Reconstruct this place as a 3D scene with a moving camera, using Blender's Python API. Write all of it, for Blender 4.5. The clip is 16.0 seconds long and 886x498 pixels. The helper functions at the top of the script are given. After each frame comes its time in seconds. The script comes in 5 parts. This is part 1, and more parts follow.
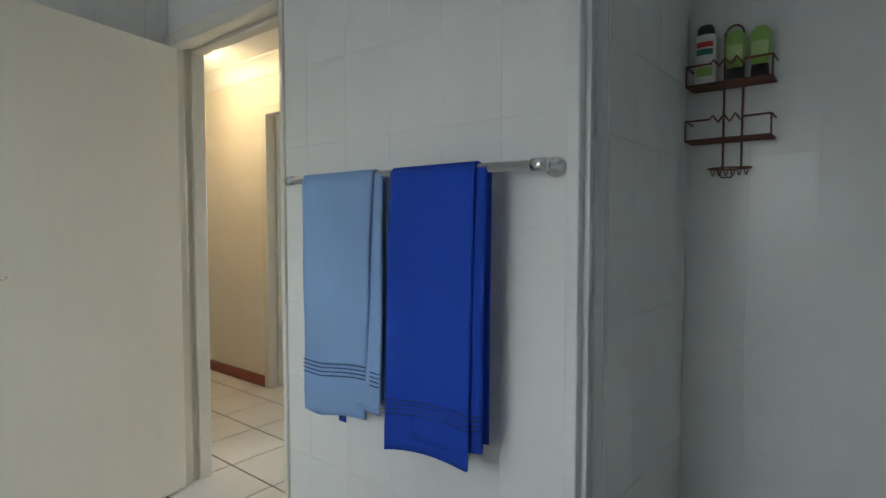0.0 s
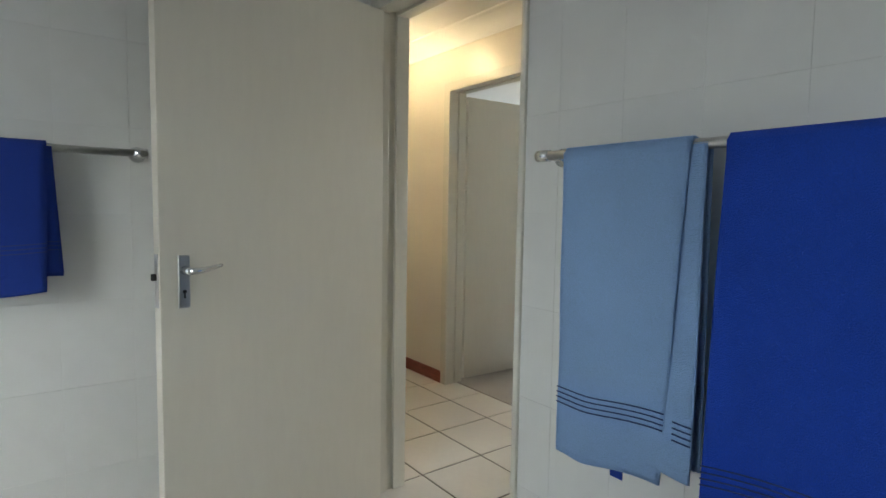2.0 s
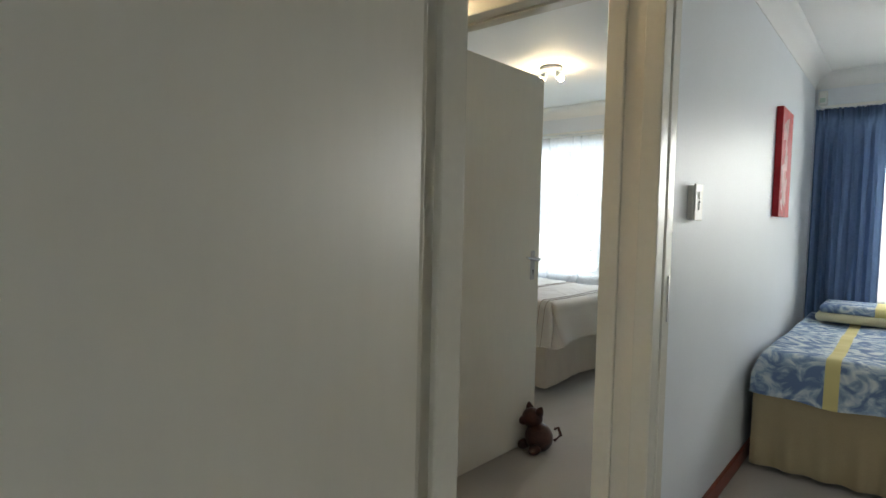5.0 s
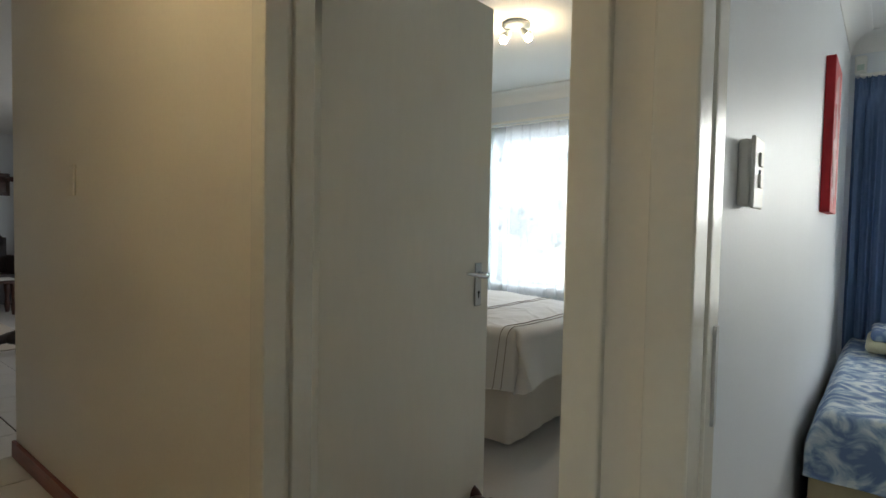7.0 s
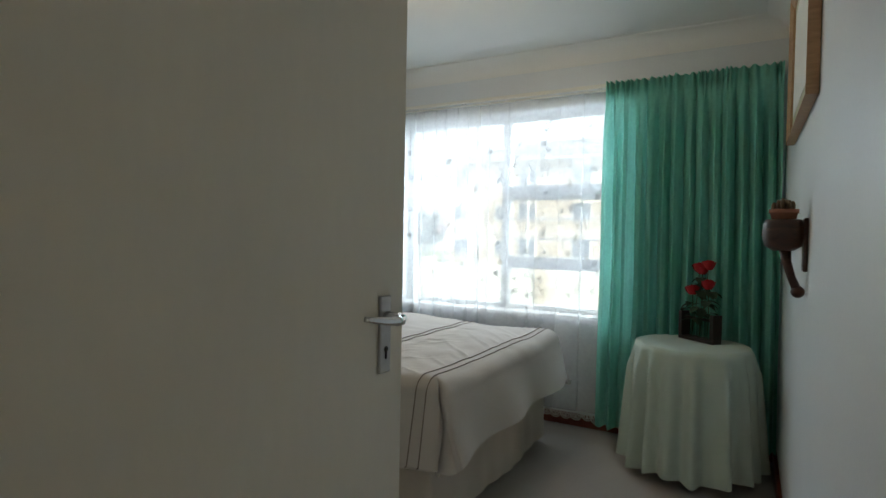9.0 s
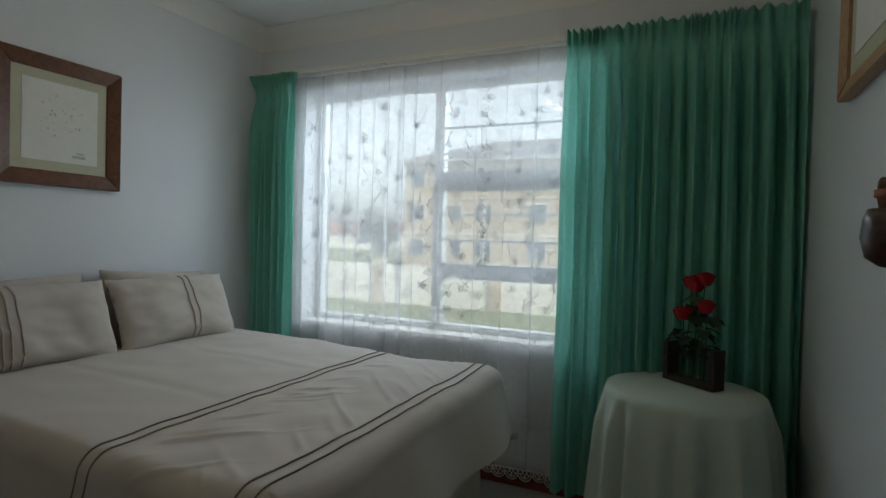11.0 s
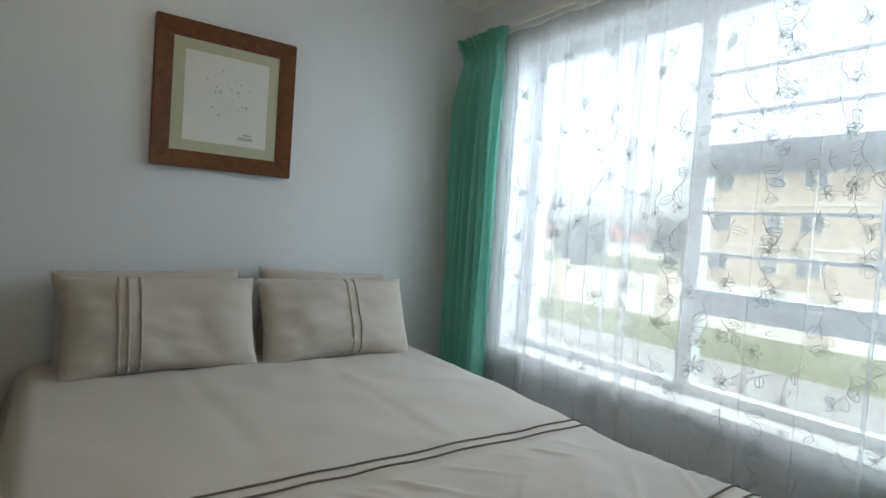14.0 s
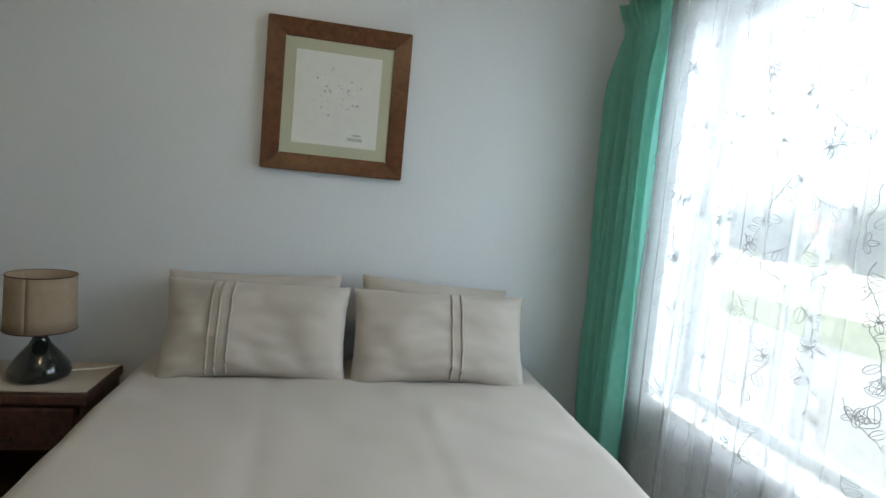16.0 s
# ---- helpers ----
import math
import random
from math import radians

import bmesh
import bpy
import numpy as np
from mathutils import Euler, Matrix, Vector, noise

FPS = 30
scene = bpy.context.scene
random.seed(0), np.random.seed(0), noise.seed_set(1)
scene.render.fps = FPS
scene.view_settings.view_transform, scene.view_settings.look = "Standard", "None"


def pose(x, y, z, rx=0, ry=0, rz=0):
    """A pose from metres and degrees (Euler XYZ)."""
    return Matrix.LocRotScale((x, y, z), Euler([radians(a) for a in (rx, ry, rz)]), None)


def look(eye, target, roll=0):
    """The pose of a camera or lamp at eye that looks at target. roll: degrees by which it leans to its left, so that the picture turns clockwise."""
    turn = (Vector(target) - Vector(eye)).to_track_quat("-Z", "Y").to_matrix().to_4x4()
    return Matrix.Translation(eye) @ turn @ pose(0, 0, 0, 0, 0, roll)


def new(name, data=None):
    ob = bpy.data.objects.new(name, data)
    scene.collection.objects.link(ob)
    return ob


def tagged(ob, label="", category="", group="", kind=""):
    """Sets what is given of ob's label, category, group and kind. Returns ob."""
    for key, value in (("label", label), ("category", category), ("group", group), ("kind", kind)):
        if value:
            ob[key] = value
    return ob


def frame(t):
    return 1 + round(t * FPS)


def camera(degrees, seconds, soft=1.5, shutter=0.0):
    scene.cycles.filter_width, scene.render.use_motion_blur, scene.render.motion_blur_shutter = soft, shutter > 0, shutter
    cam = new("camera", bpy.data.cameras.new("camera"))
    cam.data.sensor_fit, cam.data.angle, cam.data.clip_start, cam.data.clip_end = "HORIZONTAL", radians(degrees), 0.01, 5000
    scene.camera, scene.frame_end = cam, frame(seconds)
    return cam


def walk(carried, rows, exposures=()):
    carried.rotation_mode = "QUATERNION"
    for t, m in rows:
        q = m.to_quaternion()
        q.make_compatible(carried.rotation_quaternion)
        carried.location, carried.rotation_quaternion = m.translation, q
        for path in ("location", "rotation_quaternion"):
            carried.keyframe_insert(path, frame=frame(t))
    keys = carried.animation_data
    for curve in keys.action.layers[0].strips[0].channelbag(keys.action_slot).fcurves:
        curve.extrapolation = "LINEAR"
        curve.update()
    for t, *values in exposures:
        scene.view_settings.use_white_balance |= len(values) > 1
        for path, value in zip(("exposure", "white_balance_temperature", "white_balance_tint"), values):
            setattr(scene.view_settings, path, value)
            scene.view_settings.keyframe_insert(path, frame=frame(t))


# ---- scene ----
cam = camera(78.0, 16.0)
PATH = [
    (0, (-0.048, -0.003, 1.246), (-1.301, 1.553, 1.152), -0.0),
    (0.5, (-0.119, -0.032, 1.231), (-1.496, 1.414, 1.115), 0.2),
    (1, (-0.262, -0.038, 1.224), (-1.757, 1.284, 1.084), 0.4),
    (1.5, (-0.41, -0.013, 1.24), (-1.971, 1.229, 1.092), 0.7),
    (2, (-0.602, 0.039, 1.247), (-2.196, 1.239, 1.1), 0.9),
    (2.5, (-0.845, 0.134, 1.251), (-2.454, 1.313, 1.106), 1.1),
    (3, (-1.054, 0.235, 1.233), (-2.665, 1.412, 1.095), 1.2),
    (3.5, (-1.275, 0.339, 1.24), (-2.862, 1.55, 1.108), 1.4),
    (4, (-1.488, 0.466, 1.237), (-2.991, 1.779, 1.106), 1.3),
    (4.2, (-1.641, 0.459, 1.248), (-3.054, 1.867, 1.115), 1.1),
    (6.3, (-2.232, 1.281, 1.234), (-3.490, 2.834, 1.138), 1.3),
    (6.5, (-2.278, 1.379, 1.229), (-3.539, 2.930, 1.138), 1.2),
    (7, (-2.432, 1.582, 1.219), (-3.692, 3.134, 1.139), 1.1),
    (7.5, (-2.580, 1.777, 1.231), (-3.822, 3.344, 1.158), 1.2),
    (8, (-2.728, 1.994, 1.220), (-3.919, 3.600, 1.164), 1.6),
    (8.5, (-2.854, 2.170, 1.198), (-3.980, 3.823, 1.153), 1.4),
    (9, (-2.952, 2.308, 1.214), (-3.927, 4.054, 1.169), 1.1),
    (9.2, (-2.995, 2.375, 1.214), (-3.899, 4.159, 1.172), 1.0),
    (11.3, (-3.208, 3.323, 1.219), (-4.046, 5.139, 1.183), 1.6),
    (11.5, (-3.23, 3.383, 1.197), (-4.101, 5.183, 1.174), 1.4),
    (12, (-3.237, 3.531, 1.2), (-4.287, 5.233, 1.171), 1.8),
    (12.5, (-3.28, 3.685, 1.182), (-4.508, 5.264, 1.154), 2.4),
    (13, (-3.324, 3.829, 1.209), (-4.695, 5.285, 1.171), 3.0),
    (13.5, (-3.366, 3.968, 1.215), (-4.866, 5.29, 1.168), 3.6),
    (14, (-3.412, 4.12, 1.229), (-5.041, 5.278, 1.159), 4.0),
    (14.5, (-3.467, 4.249, 1.229), (-5.199, 5.246, 1.146), 4.4),
    (15, (-3.522, 4.399, 1.241), (-5.341, 5.224, 1.144), 4.8),
    (15.5, (-3.538, 4.528, 1.31), (-5.423, 5.18, 1.156), 5.3),
    (16, (-3.551, 4.666, 1.339), (-5.505, 5.055, 1.159), 5.4),
]
EXPOSE = [(0.0, 3.12), (1.0, 2.95), (2.0, 2.87), (3.5, 2.6), (4.2, 2.45), (6.3, 2.15), (7.5, 2.0), (8.5, 1.8), (9.2, 1.7), (11.3, 0.8), (12.5, 0.85), (13.5, 1.25), (14.5, 1.5), (16.0, 1.7)]
walk(cam, [(t, look(eye, target, roll)) for t, eye, target, roll in PATH], EXPOSE)

# ---- light ----
world = bpy.data.worlds.new("sky")
scene.world = world
world.use_nodes = True
wn, wl = world.node_tree.nodes, world.node_tree.links
sky = wn.new("ShaderNodeTexSky")
sky.sky_type, sky.sun_disc = "NISHITA", False
sky.sun_elevation, sky.sun_rotation = radians(48), radians(120)
sky.air_density, sky.dust_density = 1.0, 4.0
hsv = wn.new("ShaderNodeHueSaturation")
hsv.inputs["Saturation"].default_value = 0.3
wl.new(sky.outputs[0], hsv.inputs["Color"])
wl.new(hsv.outputs[0], wn["Background"].inputs[0])
wn["Background"].inputs[1].default_value = 0.15


def lamp(name, kind, m, energy, color, **kw):
    d = bpy.data.lights.new(name, kind)
    d.energy, d.color = energy, color
    for k, v in kw.items():
        if k == "size":
            d.size = v
        elif k == "size_y":
            d.shape, d.size_y = "RECTANGLE", v
        elif k == "radius":
            d.shadow_soft_size = v
        elif k == "angle":
            d.angle = radians(v)
        elif k == "spread":
            d.spread = radians(v)
    ob = new(name, d)
    ob.matrix_world = m
    return ob


lamp("sun", "SUN", look((0, 0, 20), (-9, 8, 0)), 1.5, (1, 0.96, 0.9), angle=12)
# area lamps standing in for daylight at the openings
lamp("window_daylight", "AREA", look((-4.3, 6.95, 2.35), (-4.05, 3.2, 0.9)), 50, (0.76, 0.86, 1.0), size=2.8, size_y=1.8)
lamp("window_daylight", "AREA", look((-1.3, 6.7, 2.1), (-1.4, 3.6, 0.9)), 44, (1.0, 0.97, 0.92), size=2.4, size_y=1.6)
# bathroom fill at a window assumed on the unseen rear wall
lamp("window_daylight", "AREA", look((-1.15, -1.44, 1.45), (-1.0, 1.2, 0.9)), 0.7, (0.9, 0.96, 1.0), size=1.1, size_y=0.9)
# warm fill added at a living room opening that is never in view
lamp("window_daylight", "AREA", look((-8.6, 4.82, 1.3), (-8.6, 1.0, 0.8)), 1.2, (1.0, 0.88, 0.76), size=2.4, size_y=1.5)
# bulbs
lamp("corridor_bulb", "POINT", pose(-3.85, 1.86, 2.32), 0.095, (1, 0.8, 0.54), radius=0.05)
lamp("bedroom_bulb", "POINT", pose(-4.2, 4.41, 2.28), 0.7, (1, 0.8, 0.52), radius=0.03)


# ---- materials ----
def mat(name, color, rough=0.6, vary=0.08, grain=60, bump=0.05, metal=0.0, blotch=2.5, object_random=0.0, sheen=0.0, stretch=None, coat=0.0):
    """A surface with tint variation at two scales and a fine relief."""
    m = bpy.data.materials.new(name)
    m.use_nodes = True
    n, l = m.node_tree.nodes, m.node_tree.links
    b = n["Principled BSDF"]
    b.inputs["Roughness"].default_value, b.inputs["Metallic"].default_value = rough, metal
    b.inputs["Coat Weight"].default_value = coat
    if sheen:
        b.inputs["Sheen Weight"].default_value = sheen
    co = n.new("ShaderNodeTexCoord")
    mp = n.new("ShaderNodeMapping")
    l.new(co.outputs["Object"], mp.inputs[0])
    if stretch:
        mp.inputs["Scale"].default_value = stretch
    big = n.new("ShaderNodeTexNoise")
    big.inputs["Scale"].default_value, big.inputs["Detail"].default_value = blotch, 4
    fine = n.new("ShaderNodeTexNoise")
    fine.inputs["Scale"].default_value, fine.inputs["Detail"].default_value = grain, 5
    l.new(mp.outputs[0], big.inputs[0]), l.new(mp.outputs[0], fine.inputs[0])
    add = n.new("ShaderNodeMath")
    add.operation = "ADD"
    l.new(big.outputs[0], add.inputs[0]), l.new(fine.outputs[0], add.inputs[1])
    last = add
    if object_random:
        oi = n.new("ShaderNodeObjectInfo")
        mul = n.new("ShaderNodeMath")
        mul.operation = "MULTIPLY_ADD"
        mul.inputs[1].default_value = object_random
        l.new(oi.outputs["Random"], mul.inputs[0]), l.new(add.outputs[0], mul.inputs[2])
        last = mul
    ramp = n.new("ShaderNodeMapRange")
    ramp.inputs["From Min"].default_value, ramp.inputs["From Max"].default_value = 0.6, 1.4 + object_random
    ramp.inputs["To Min"].default_value, ramp.inputs["To Max"].default_value = 1 - vary, 1 + vary
    l.new(last.outputs[0], ramp.inputs["Value"])
    mix = n.new("ShaderNodeVectorMath")
    mix.operation = "SCALE"
    mix.inputs[0].default_value = color[:3]
    l.new(ramp.outputs[0], mix.inputs["Scale"])
    l.new(mix.outputs[0], b.inputs["Base Color"])
    if bump:
        bp = n.new("ShaderNodeBump")
        bp.inputs["Strength"].default_value, bp.inputs["Distance"].default_value = bump, 0.01
        l.new(fine.outputs[0], bp.inputs["Height"])
        l.new(bp.outputs[0], b.inputs["Normal"])
    return m


def wood(name, dark, light, rough=0.4, scale=(2, 14, 14), wave=3.0):
    m = bpy.data.materials.new(name)
    m.use_nodes = True
    n, l = m.node_tree.nodes, m.node_tree.links
    b = n["Principled BSDF"]
    b.inputs["Roughness"].default_value = rough
    co, mp, ns, rp = n.new("ShaderNodeTexCoord"), n.new("ShaderNodeMapping"), n.new("ShaderNodeTexNoise"), n.new("ShaderNodeValToRGB")
    mp.inputs["Scale"].default_value = scale
    ns.inputs["Scale"].default_value, ns.inputs["Detail"].default_value, ns.inputs["Distortion"].default_value = wave, 8, 1.2
    l.new(co.outputs["Object"], mp.inputs[0]), l.new(mp.outputs[0], ns.inputs[0]), l.new(ns.outputs[0], rp.inputs[0])
    rp.color_ramp.elements[0].position, rp.color_ramp.elements[0].color = 0.3, (*dark, 1)
    rp.color_ramp.elements[1].position, rp.color_ramp.elements[1].color = 0.72, (*light, 1)
    l.new(rp.outputs[0], b.inputs["Base Color"])
    bp = n.new("ShaderNodeBump")
    bp.inputs["Strength"].default_value, bp.inputs["Distance"].default_value = 0.12, 0.004
    l.new(ns.outputs[0], bp.inputs["Height"]), l.new(bp.outputs[0], b.inputs["Normal"])
    return m


def sheer(name, color, clear, glow=0.5):
    """Cloth that lets light and sight through: part clear, part scattering both ways."""
    m = bpy.data.materials.new(name)
    m.use_nodes = True
    n, l = m.node_tree.nodes, m.node_tree.links
    n.remove(n["Principled BSDF"])
    out = n["Material Output"]
    tr, tl, df = n.new("ShaderNodeBsdfTransparent"), n.new("ShaderNodeBsdfTranslucent"), n.new("ShaderNodeBsdfDiffuse")
    co, ns, rg = n.new("ShaderNodeTexCoord"), n.new("ShaderNodeTexNoise"), n.new("ShaderNodeMapRange")
    ns.inputs["Scale"].default_value, ns.inputs["Detail"].default_value = 40, 4
    l.new(co.outputs["Object"], ns.inputs[0]), l.new(ns.outputs[0], rg.inputs[0])
    rg.inputs["To Min"].default_value, rg.inputs["To Max"].default_value = 0.85, 1.1
    sc = n.new("ShaderNodeVectorMath")
    sc.operation = "SCALE"
    sc.inputs[0].default_value = color
    l.new(rg.outputs[0], sc.inputs["Scale"])
    l.new(sc.outputs[0], tl.inputs[0]), l.new(sc.outputs[0], df.inputs[0])
    a, b = n.new("ShaderNodeMixShader"), n.new("ShaderNodeMixShader")
    a.inputs[0].default_value, b.inputs[0].default_value = glow, 1 - clear
    l.new(df.outputs[0], a.inputs[1]), l.new(tl.outputs[0], a.inputs[2])
    l.new(tr.outputs[0], b.inputs[1]), l.new(a.outputs[0], b.inputs[2])
    l.new(b.outputs[0], out.inputs[0])
    return m


def glass_mat(name, color=(1, 1, 1), rough=0.0, clear=0.9):
    """Thin glass: mostly clear, with a Fresnel gloss."""
    m = bpy.data.materials.new(name)
    m.use_nodes = True
    n, l = m.node_tree.nodes, m.node_tree.links
    n.remove(n["Principled BSDF"])
    tr, gl, lw, mx, pw, ml = (n.new("ShaderNode" + k) for k in ("BsdfTransparent", "BsdfGlossy", "LayerWeight", "MixShader", "Math", "Math"))
    pw.operation, ml.operation = "POWER", "MULTIPLY_ADD"
    pw.inputs[1].default_value, ml.inputs[1].default_value, ml.inputs[2].default_value = 5.0, 0.6, 0.025
    tr.inputs[0].default_value = (*[c * clear for c in color], 1)
    gl.inputs["Roughness"].default_value = rough
    l.new(lw.outputs["Facing"], pw.inputs[0]), l.new(pw.outputs[0], ml.inputs[0]), l.new(ml.outputs[0], mx.inputs[0])
    l.new(tr.outputs[0], mx.inputs[1]), l.new(gl.outputs[0], mx.inputs[2])
    l.new(mx.outputs[0], n["Material Output"].inputs[0])
    return m


def glow_mat(name, color, strength):
    m = bpy.data.materials.new(name)
    m.use_nodes = True
    b = m.node_tree.nodes["Principled BSDF"]
    b.inputs["Emission Color"].default_value, b.inputs["Emission Strength"].default_value = (*color, 1), strength
    return m


WALL = mat("painted_plaster", (0.72, 0.76, 0.8), 0.45, 0.03, 90, 0.04)
WALL_CORRIDOR = mat("cream_gloss_plaster", (0.76, 0.72, 0.63), 0.33, 0.03, 70, 0.05)
CEIL = mat("ceiling_paint", (0.8, 0.81, 0.8), 0.7, 0.02, 80, 0.03)
TILE_WALL = mat("white_glazed_wall_tile", (0.77, 0.78, 0.77), 0.24, 0.03, 12, 0.03, object_random=0.1)
GROUT = mat("pale_grout", (0.8, 0.81, 0.8), 0.9, 0.05, 150, 0.1)
TILE_FLOOR = mat("cream_floor_tile", (0.74, 0.71, 0.66), 0.28, 0.06, 30, 0.05, object_random=0.4)
GROUT_DARK = mat("dark_grout", (0.075, 0.06, 0.05), 0.9, 0.15, 150, 0.1)
CARPET = mat("taupe_carpet", (0.42, 0.38, 0.34), 0.95, 0.16, 320, 0.6, sheen=0.3)
DOORPAINT = mat("cream_door_paint", (0.74, 0.71, 0.62), 0.38, 0.025, 40, 0.04, stretch=(1, 1, 0.2))
FRAMEPAINT = mat("cream_frame_gloss", (0.76, 0.74, 0.66), 0.25, 0.03, 50, 0.04)
SKIRT = wood("red_brown_skirting", (0.17, 0.035, 0.02), (0.3, 0.075, 0.045), 0.3)
# chrome made darker and duller to carry dark reflections on the lock plates
DIMMED_CHROME = mat("dimmed_chrome", (0.5, 0.5, 0.5), 0.3, 0.1, 60, 0.02, metal=1.0)
CHROME = mat("chrome", (0.75, 0.76, 0.78), 0.12, 0.04, 40, 0.0, metal=1.0)
BRUSHED = mat("dull_steel", (0.6, 0.6, 0.6), 0.32, 0.06, 80, 0.03, metal=1.0)
DARKHOLE = mat("dark_slot", (0.02, 0.02, 0.02), 0.8, 0.1)
TOWEL_LIGHT = mat("light_blue_terry", (0.32, 0.52, 0.88), 0.95, 0.16, 420, 0.8)
TOWEL_DARK = mat("royal_blue_terry", (0.01, 0.075, 0.6), 0.95, 0.2, 420, 0.8)
TOWEL_BAND = mat("navy_towel_band", (0.03, 0.06, 0.24), 0.9, 0.1, 300, 0.3)
# royal blue terry with the hand towel's shade in the colour; care label too
BLUE_SHADED = mat("shaded_blue_terry", (0.01, 0.045, 0.34), 0.95, 0.16, 420, 0.8)
ALU = mat("white_aluminium", (0.72, 0.75, 0.75), 0.3, 0.04, 60, 0.02)
BAR_GREY = mat("grey_painted_bar", (0.4, 0.43, 0.44), 0.4, 0.06, 60, 0.03)
BRONZE = mat("copper_wire", (0.2, 0.09, 0.06), 0.4, 0.2, 60, 0.1, metal=0.7)
DUVET = mat("beige_cotton", (0.5, 0.46, 0.41), 0.9, 0.05, 900, 0.1, sheen=0.2)
# duvet beige toned down so the pillow bands show shading lines
PIPING_SHADED = mat("beige_piping_shaded", (0.43, 0.39, 0.345), 0.9, 0.05, 350, 0.2)
# beige piping: its dark shadow lines are put into this brown
DUVET_SHADOW = mat("shadow_line_piping", (0.2, 0.165, 0.135), 0.85, 0.1, 250, 0.2)
VALANCE = mat("cream_valance_cotton", (0.56, 0.5, 0.42), 0.9, 0.06, 250, 0.2)
LACE = sheer("white_sheer", (0.86, 0.88, 0.88), 0.58, 0.58)
NET_PLAIN = sheer("plain_white_net", (0.86, 0.88, 0.88), 0.42, 0.56)
# white thread toned grey, its backlit darkness put into the colour
LACE_THREAD = sheer("lace_thread", (0.45, 0.47, 0.47), 0.2, 0.3)
DRAPE = sheer("mint_green_drape", (0.28, 0.66, 0.56), 0.0, 0.45)
DRAPE_BLUE = sheer("blue_drape", (0.13, 0.2, 0.34), 0.0, 0.2)
DRAPE_CREAM = sheer("cream_drape", (0.55, 0.44, 0.3), 0.0, 0.25)
CLOTH_PALE = mat("pale_mint_cloth", (0.5, 0.6, 0.53), 0.9, 0.05, 300, 0.2, sheen=0.3)
FRAME_BROWN = wood("brown_frame_wood", (0.085, 0.029, 0.011), (0.17, 0.066, 0.025), 0.35, (2, 9, 9))
FRAME_OAK = wood("pale_oak_frame", (0.35, 0.2, 0.1), (0.5, 0.3, 0.16), 0.4, (3, 20, 20))
MATBOARD = mat("sage_matboard", (0.5, 0.51, 0.38), 0.9, 0.05, 120, 0.1)
PAPER = mat("white_art_paper", (0.74, 0.75, 0.72), 0.85, 0.05, 30, 0.05)
INK = mat("grey_pencil_marks", (0.5, 0.52, 0.5), 0.9, 0.3, 60, 0.0)
DARKWOOD = wood("dark_walnut", (0.03, 0.012, 0.008), (0.09, 0.035, 0.02), 0.35)
BLACKWOOD = wood("black_stained_wood", (0.012, 0.008, 0.007), (0.035, 0.02, 0.018), 0.4)
CARVED = wood("carved_red_wood", (0.035, 0.012, 0.008), (0.1, 0.035, 0.022), 0.3, (5, 5, 12))
LAMPSHADE = sheer("beige_lampshade", (0.5, 0.4, 0.29), 0.0, 0.3)
LAMPBASE = mat("dark_green_glaze", (0.012, 0.016, 0.014), 0.08, 0.2, 20, 0.02, coat=0.5)
CREAMCLOTH = mat("beige_runner_cloth", (0.5, 0.44, 0.36), 0.9, 0.05, 300, 0.2)
ROSE = mat("red_silk_petal", (0.42, 0.006, 0.012), 0.7, 0.2, 60, 0.1)
LEAF = mat("dark_green_leaf", (0.02, 0.06, 0.03), 0.6, 0.25, 60, 0.1)
STEM = mat("green_stem", (0.03, 0.07, 0.025), 0.6, 0.2)
TERRACOTTA = mat("terracotta", (0.35, 0.14, 0.08), 0.8, 0.12, 80, 0.2)
CACTUS = mat("cactus_red_green", (0.14, 0.09, 0.05), 0.7, 0.25, 80, 0.3)
PLASTIC = mat("white_plastic", (0.78, 0.78, 0.74), 0.35, 0.03, 60, 0.02)
GLASS = glass_mat("window_glass", (0.96, 1, 0.99), 0.0, 0.95)
SHOWERGLASS = glass_mat("grey_shower_glass", (0.94, 1, 0.97), 0.0, 0.9)
TUBE = glass_mat("tube_glass", (0.95, 1, 0.98), 0.0, 0.92)
BULB = glow_mat("lit_bulb", (1, 0.75, 0.42), 40)
RED = mat("red_canvas", (0.45, 0.012, 0.02), 0.6, 0.3, 14, 0.2, blotch=9)


# ---- mesh helpers ----
def part(name, bm, material, parent=None, label="", smooth=False):
    me = bpy.data.meshes.new(name)
    bm.normal_update()
    bm.to_mesh(me)
    bm.free()
    for m in material if isinstance(material, (list, tuple)) else (material,):
        me.materials.append(m)
    if smooth:
        for p in me.polygons:
            p.use_smooth = True
    ob = new(name, me)
    if parent:
        ob.parent = parent
    if label:
        ob["label"] = label
    return ob


def thing(name, at, label, category, group="", kind=""):
    ob = new(name)
    ob.matrix_world = at if isinstance(at, Matrix) else pose(*at)
    ob.empty_display_size = 0.05
    return tagged(ob, label, category, group, kind)


def box(bm, x0, x1, y0, y1, z0, z1, bevel=0.0, seg=2, index=0):
    vs = [bm.verts.new((x, y, z)) for x in (x0, x1) for y in (y0, y1) for z in (z0, z1)]
    fs = [bm.faces.new([vs[i] for i in q]) for q in ((0, 1, 3, 2), (4, 6, 7, 5), (0, 4, 5, 1), (2, 3, 7, 6), (0, 2, 6, 4), (1, 5, 7, 3))]
    for f in fs:
        f.material_index = index
    if bevel:
        es = list({e for f in fs for e in f.edges})
        bmesh.ops.bevel(bm, geom=es, offset=bevel, segments=seg, affect="EDGES", profile=0.5)
    return bm


def boxes(*args, bevel=0.0):
    bm = bmesh.new()
    for a in args:
        box(bm, *a, bevel=bevel)
    return bm


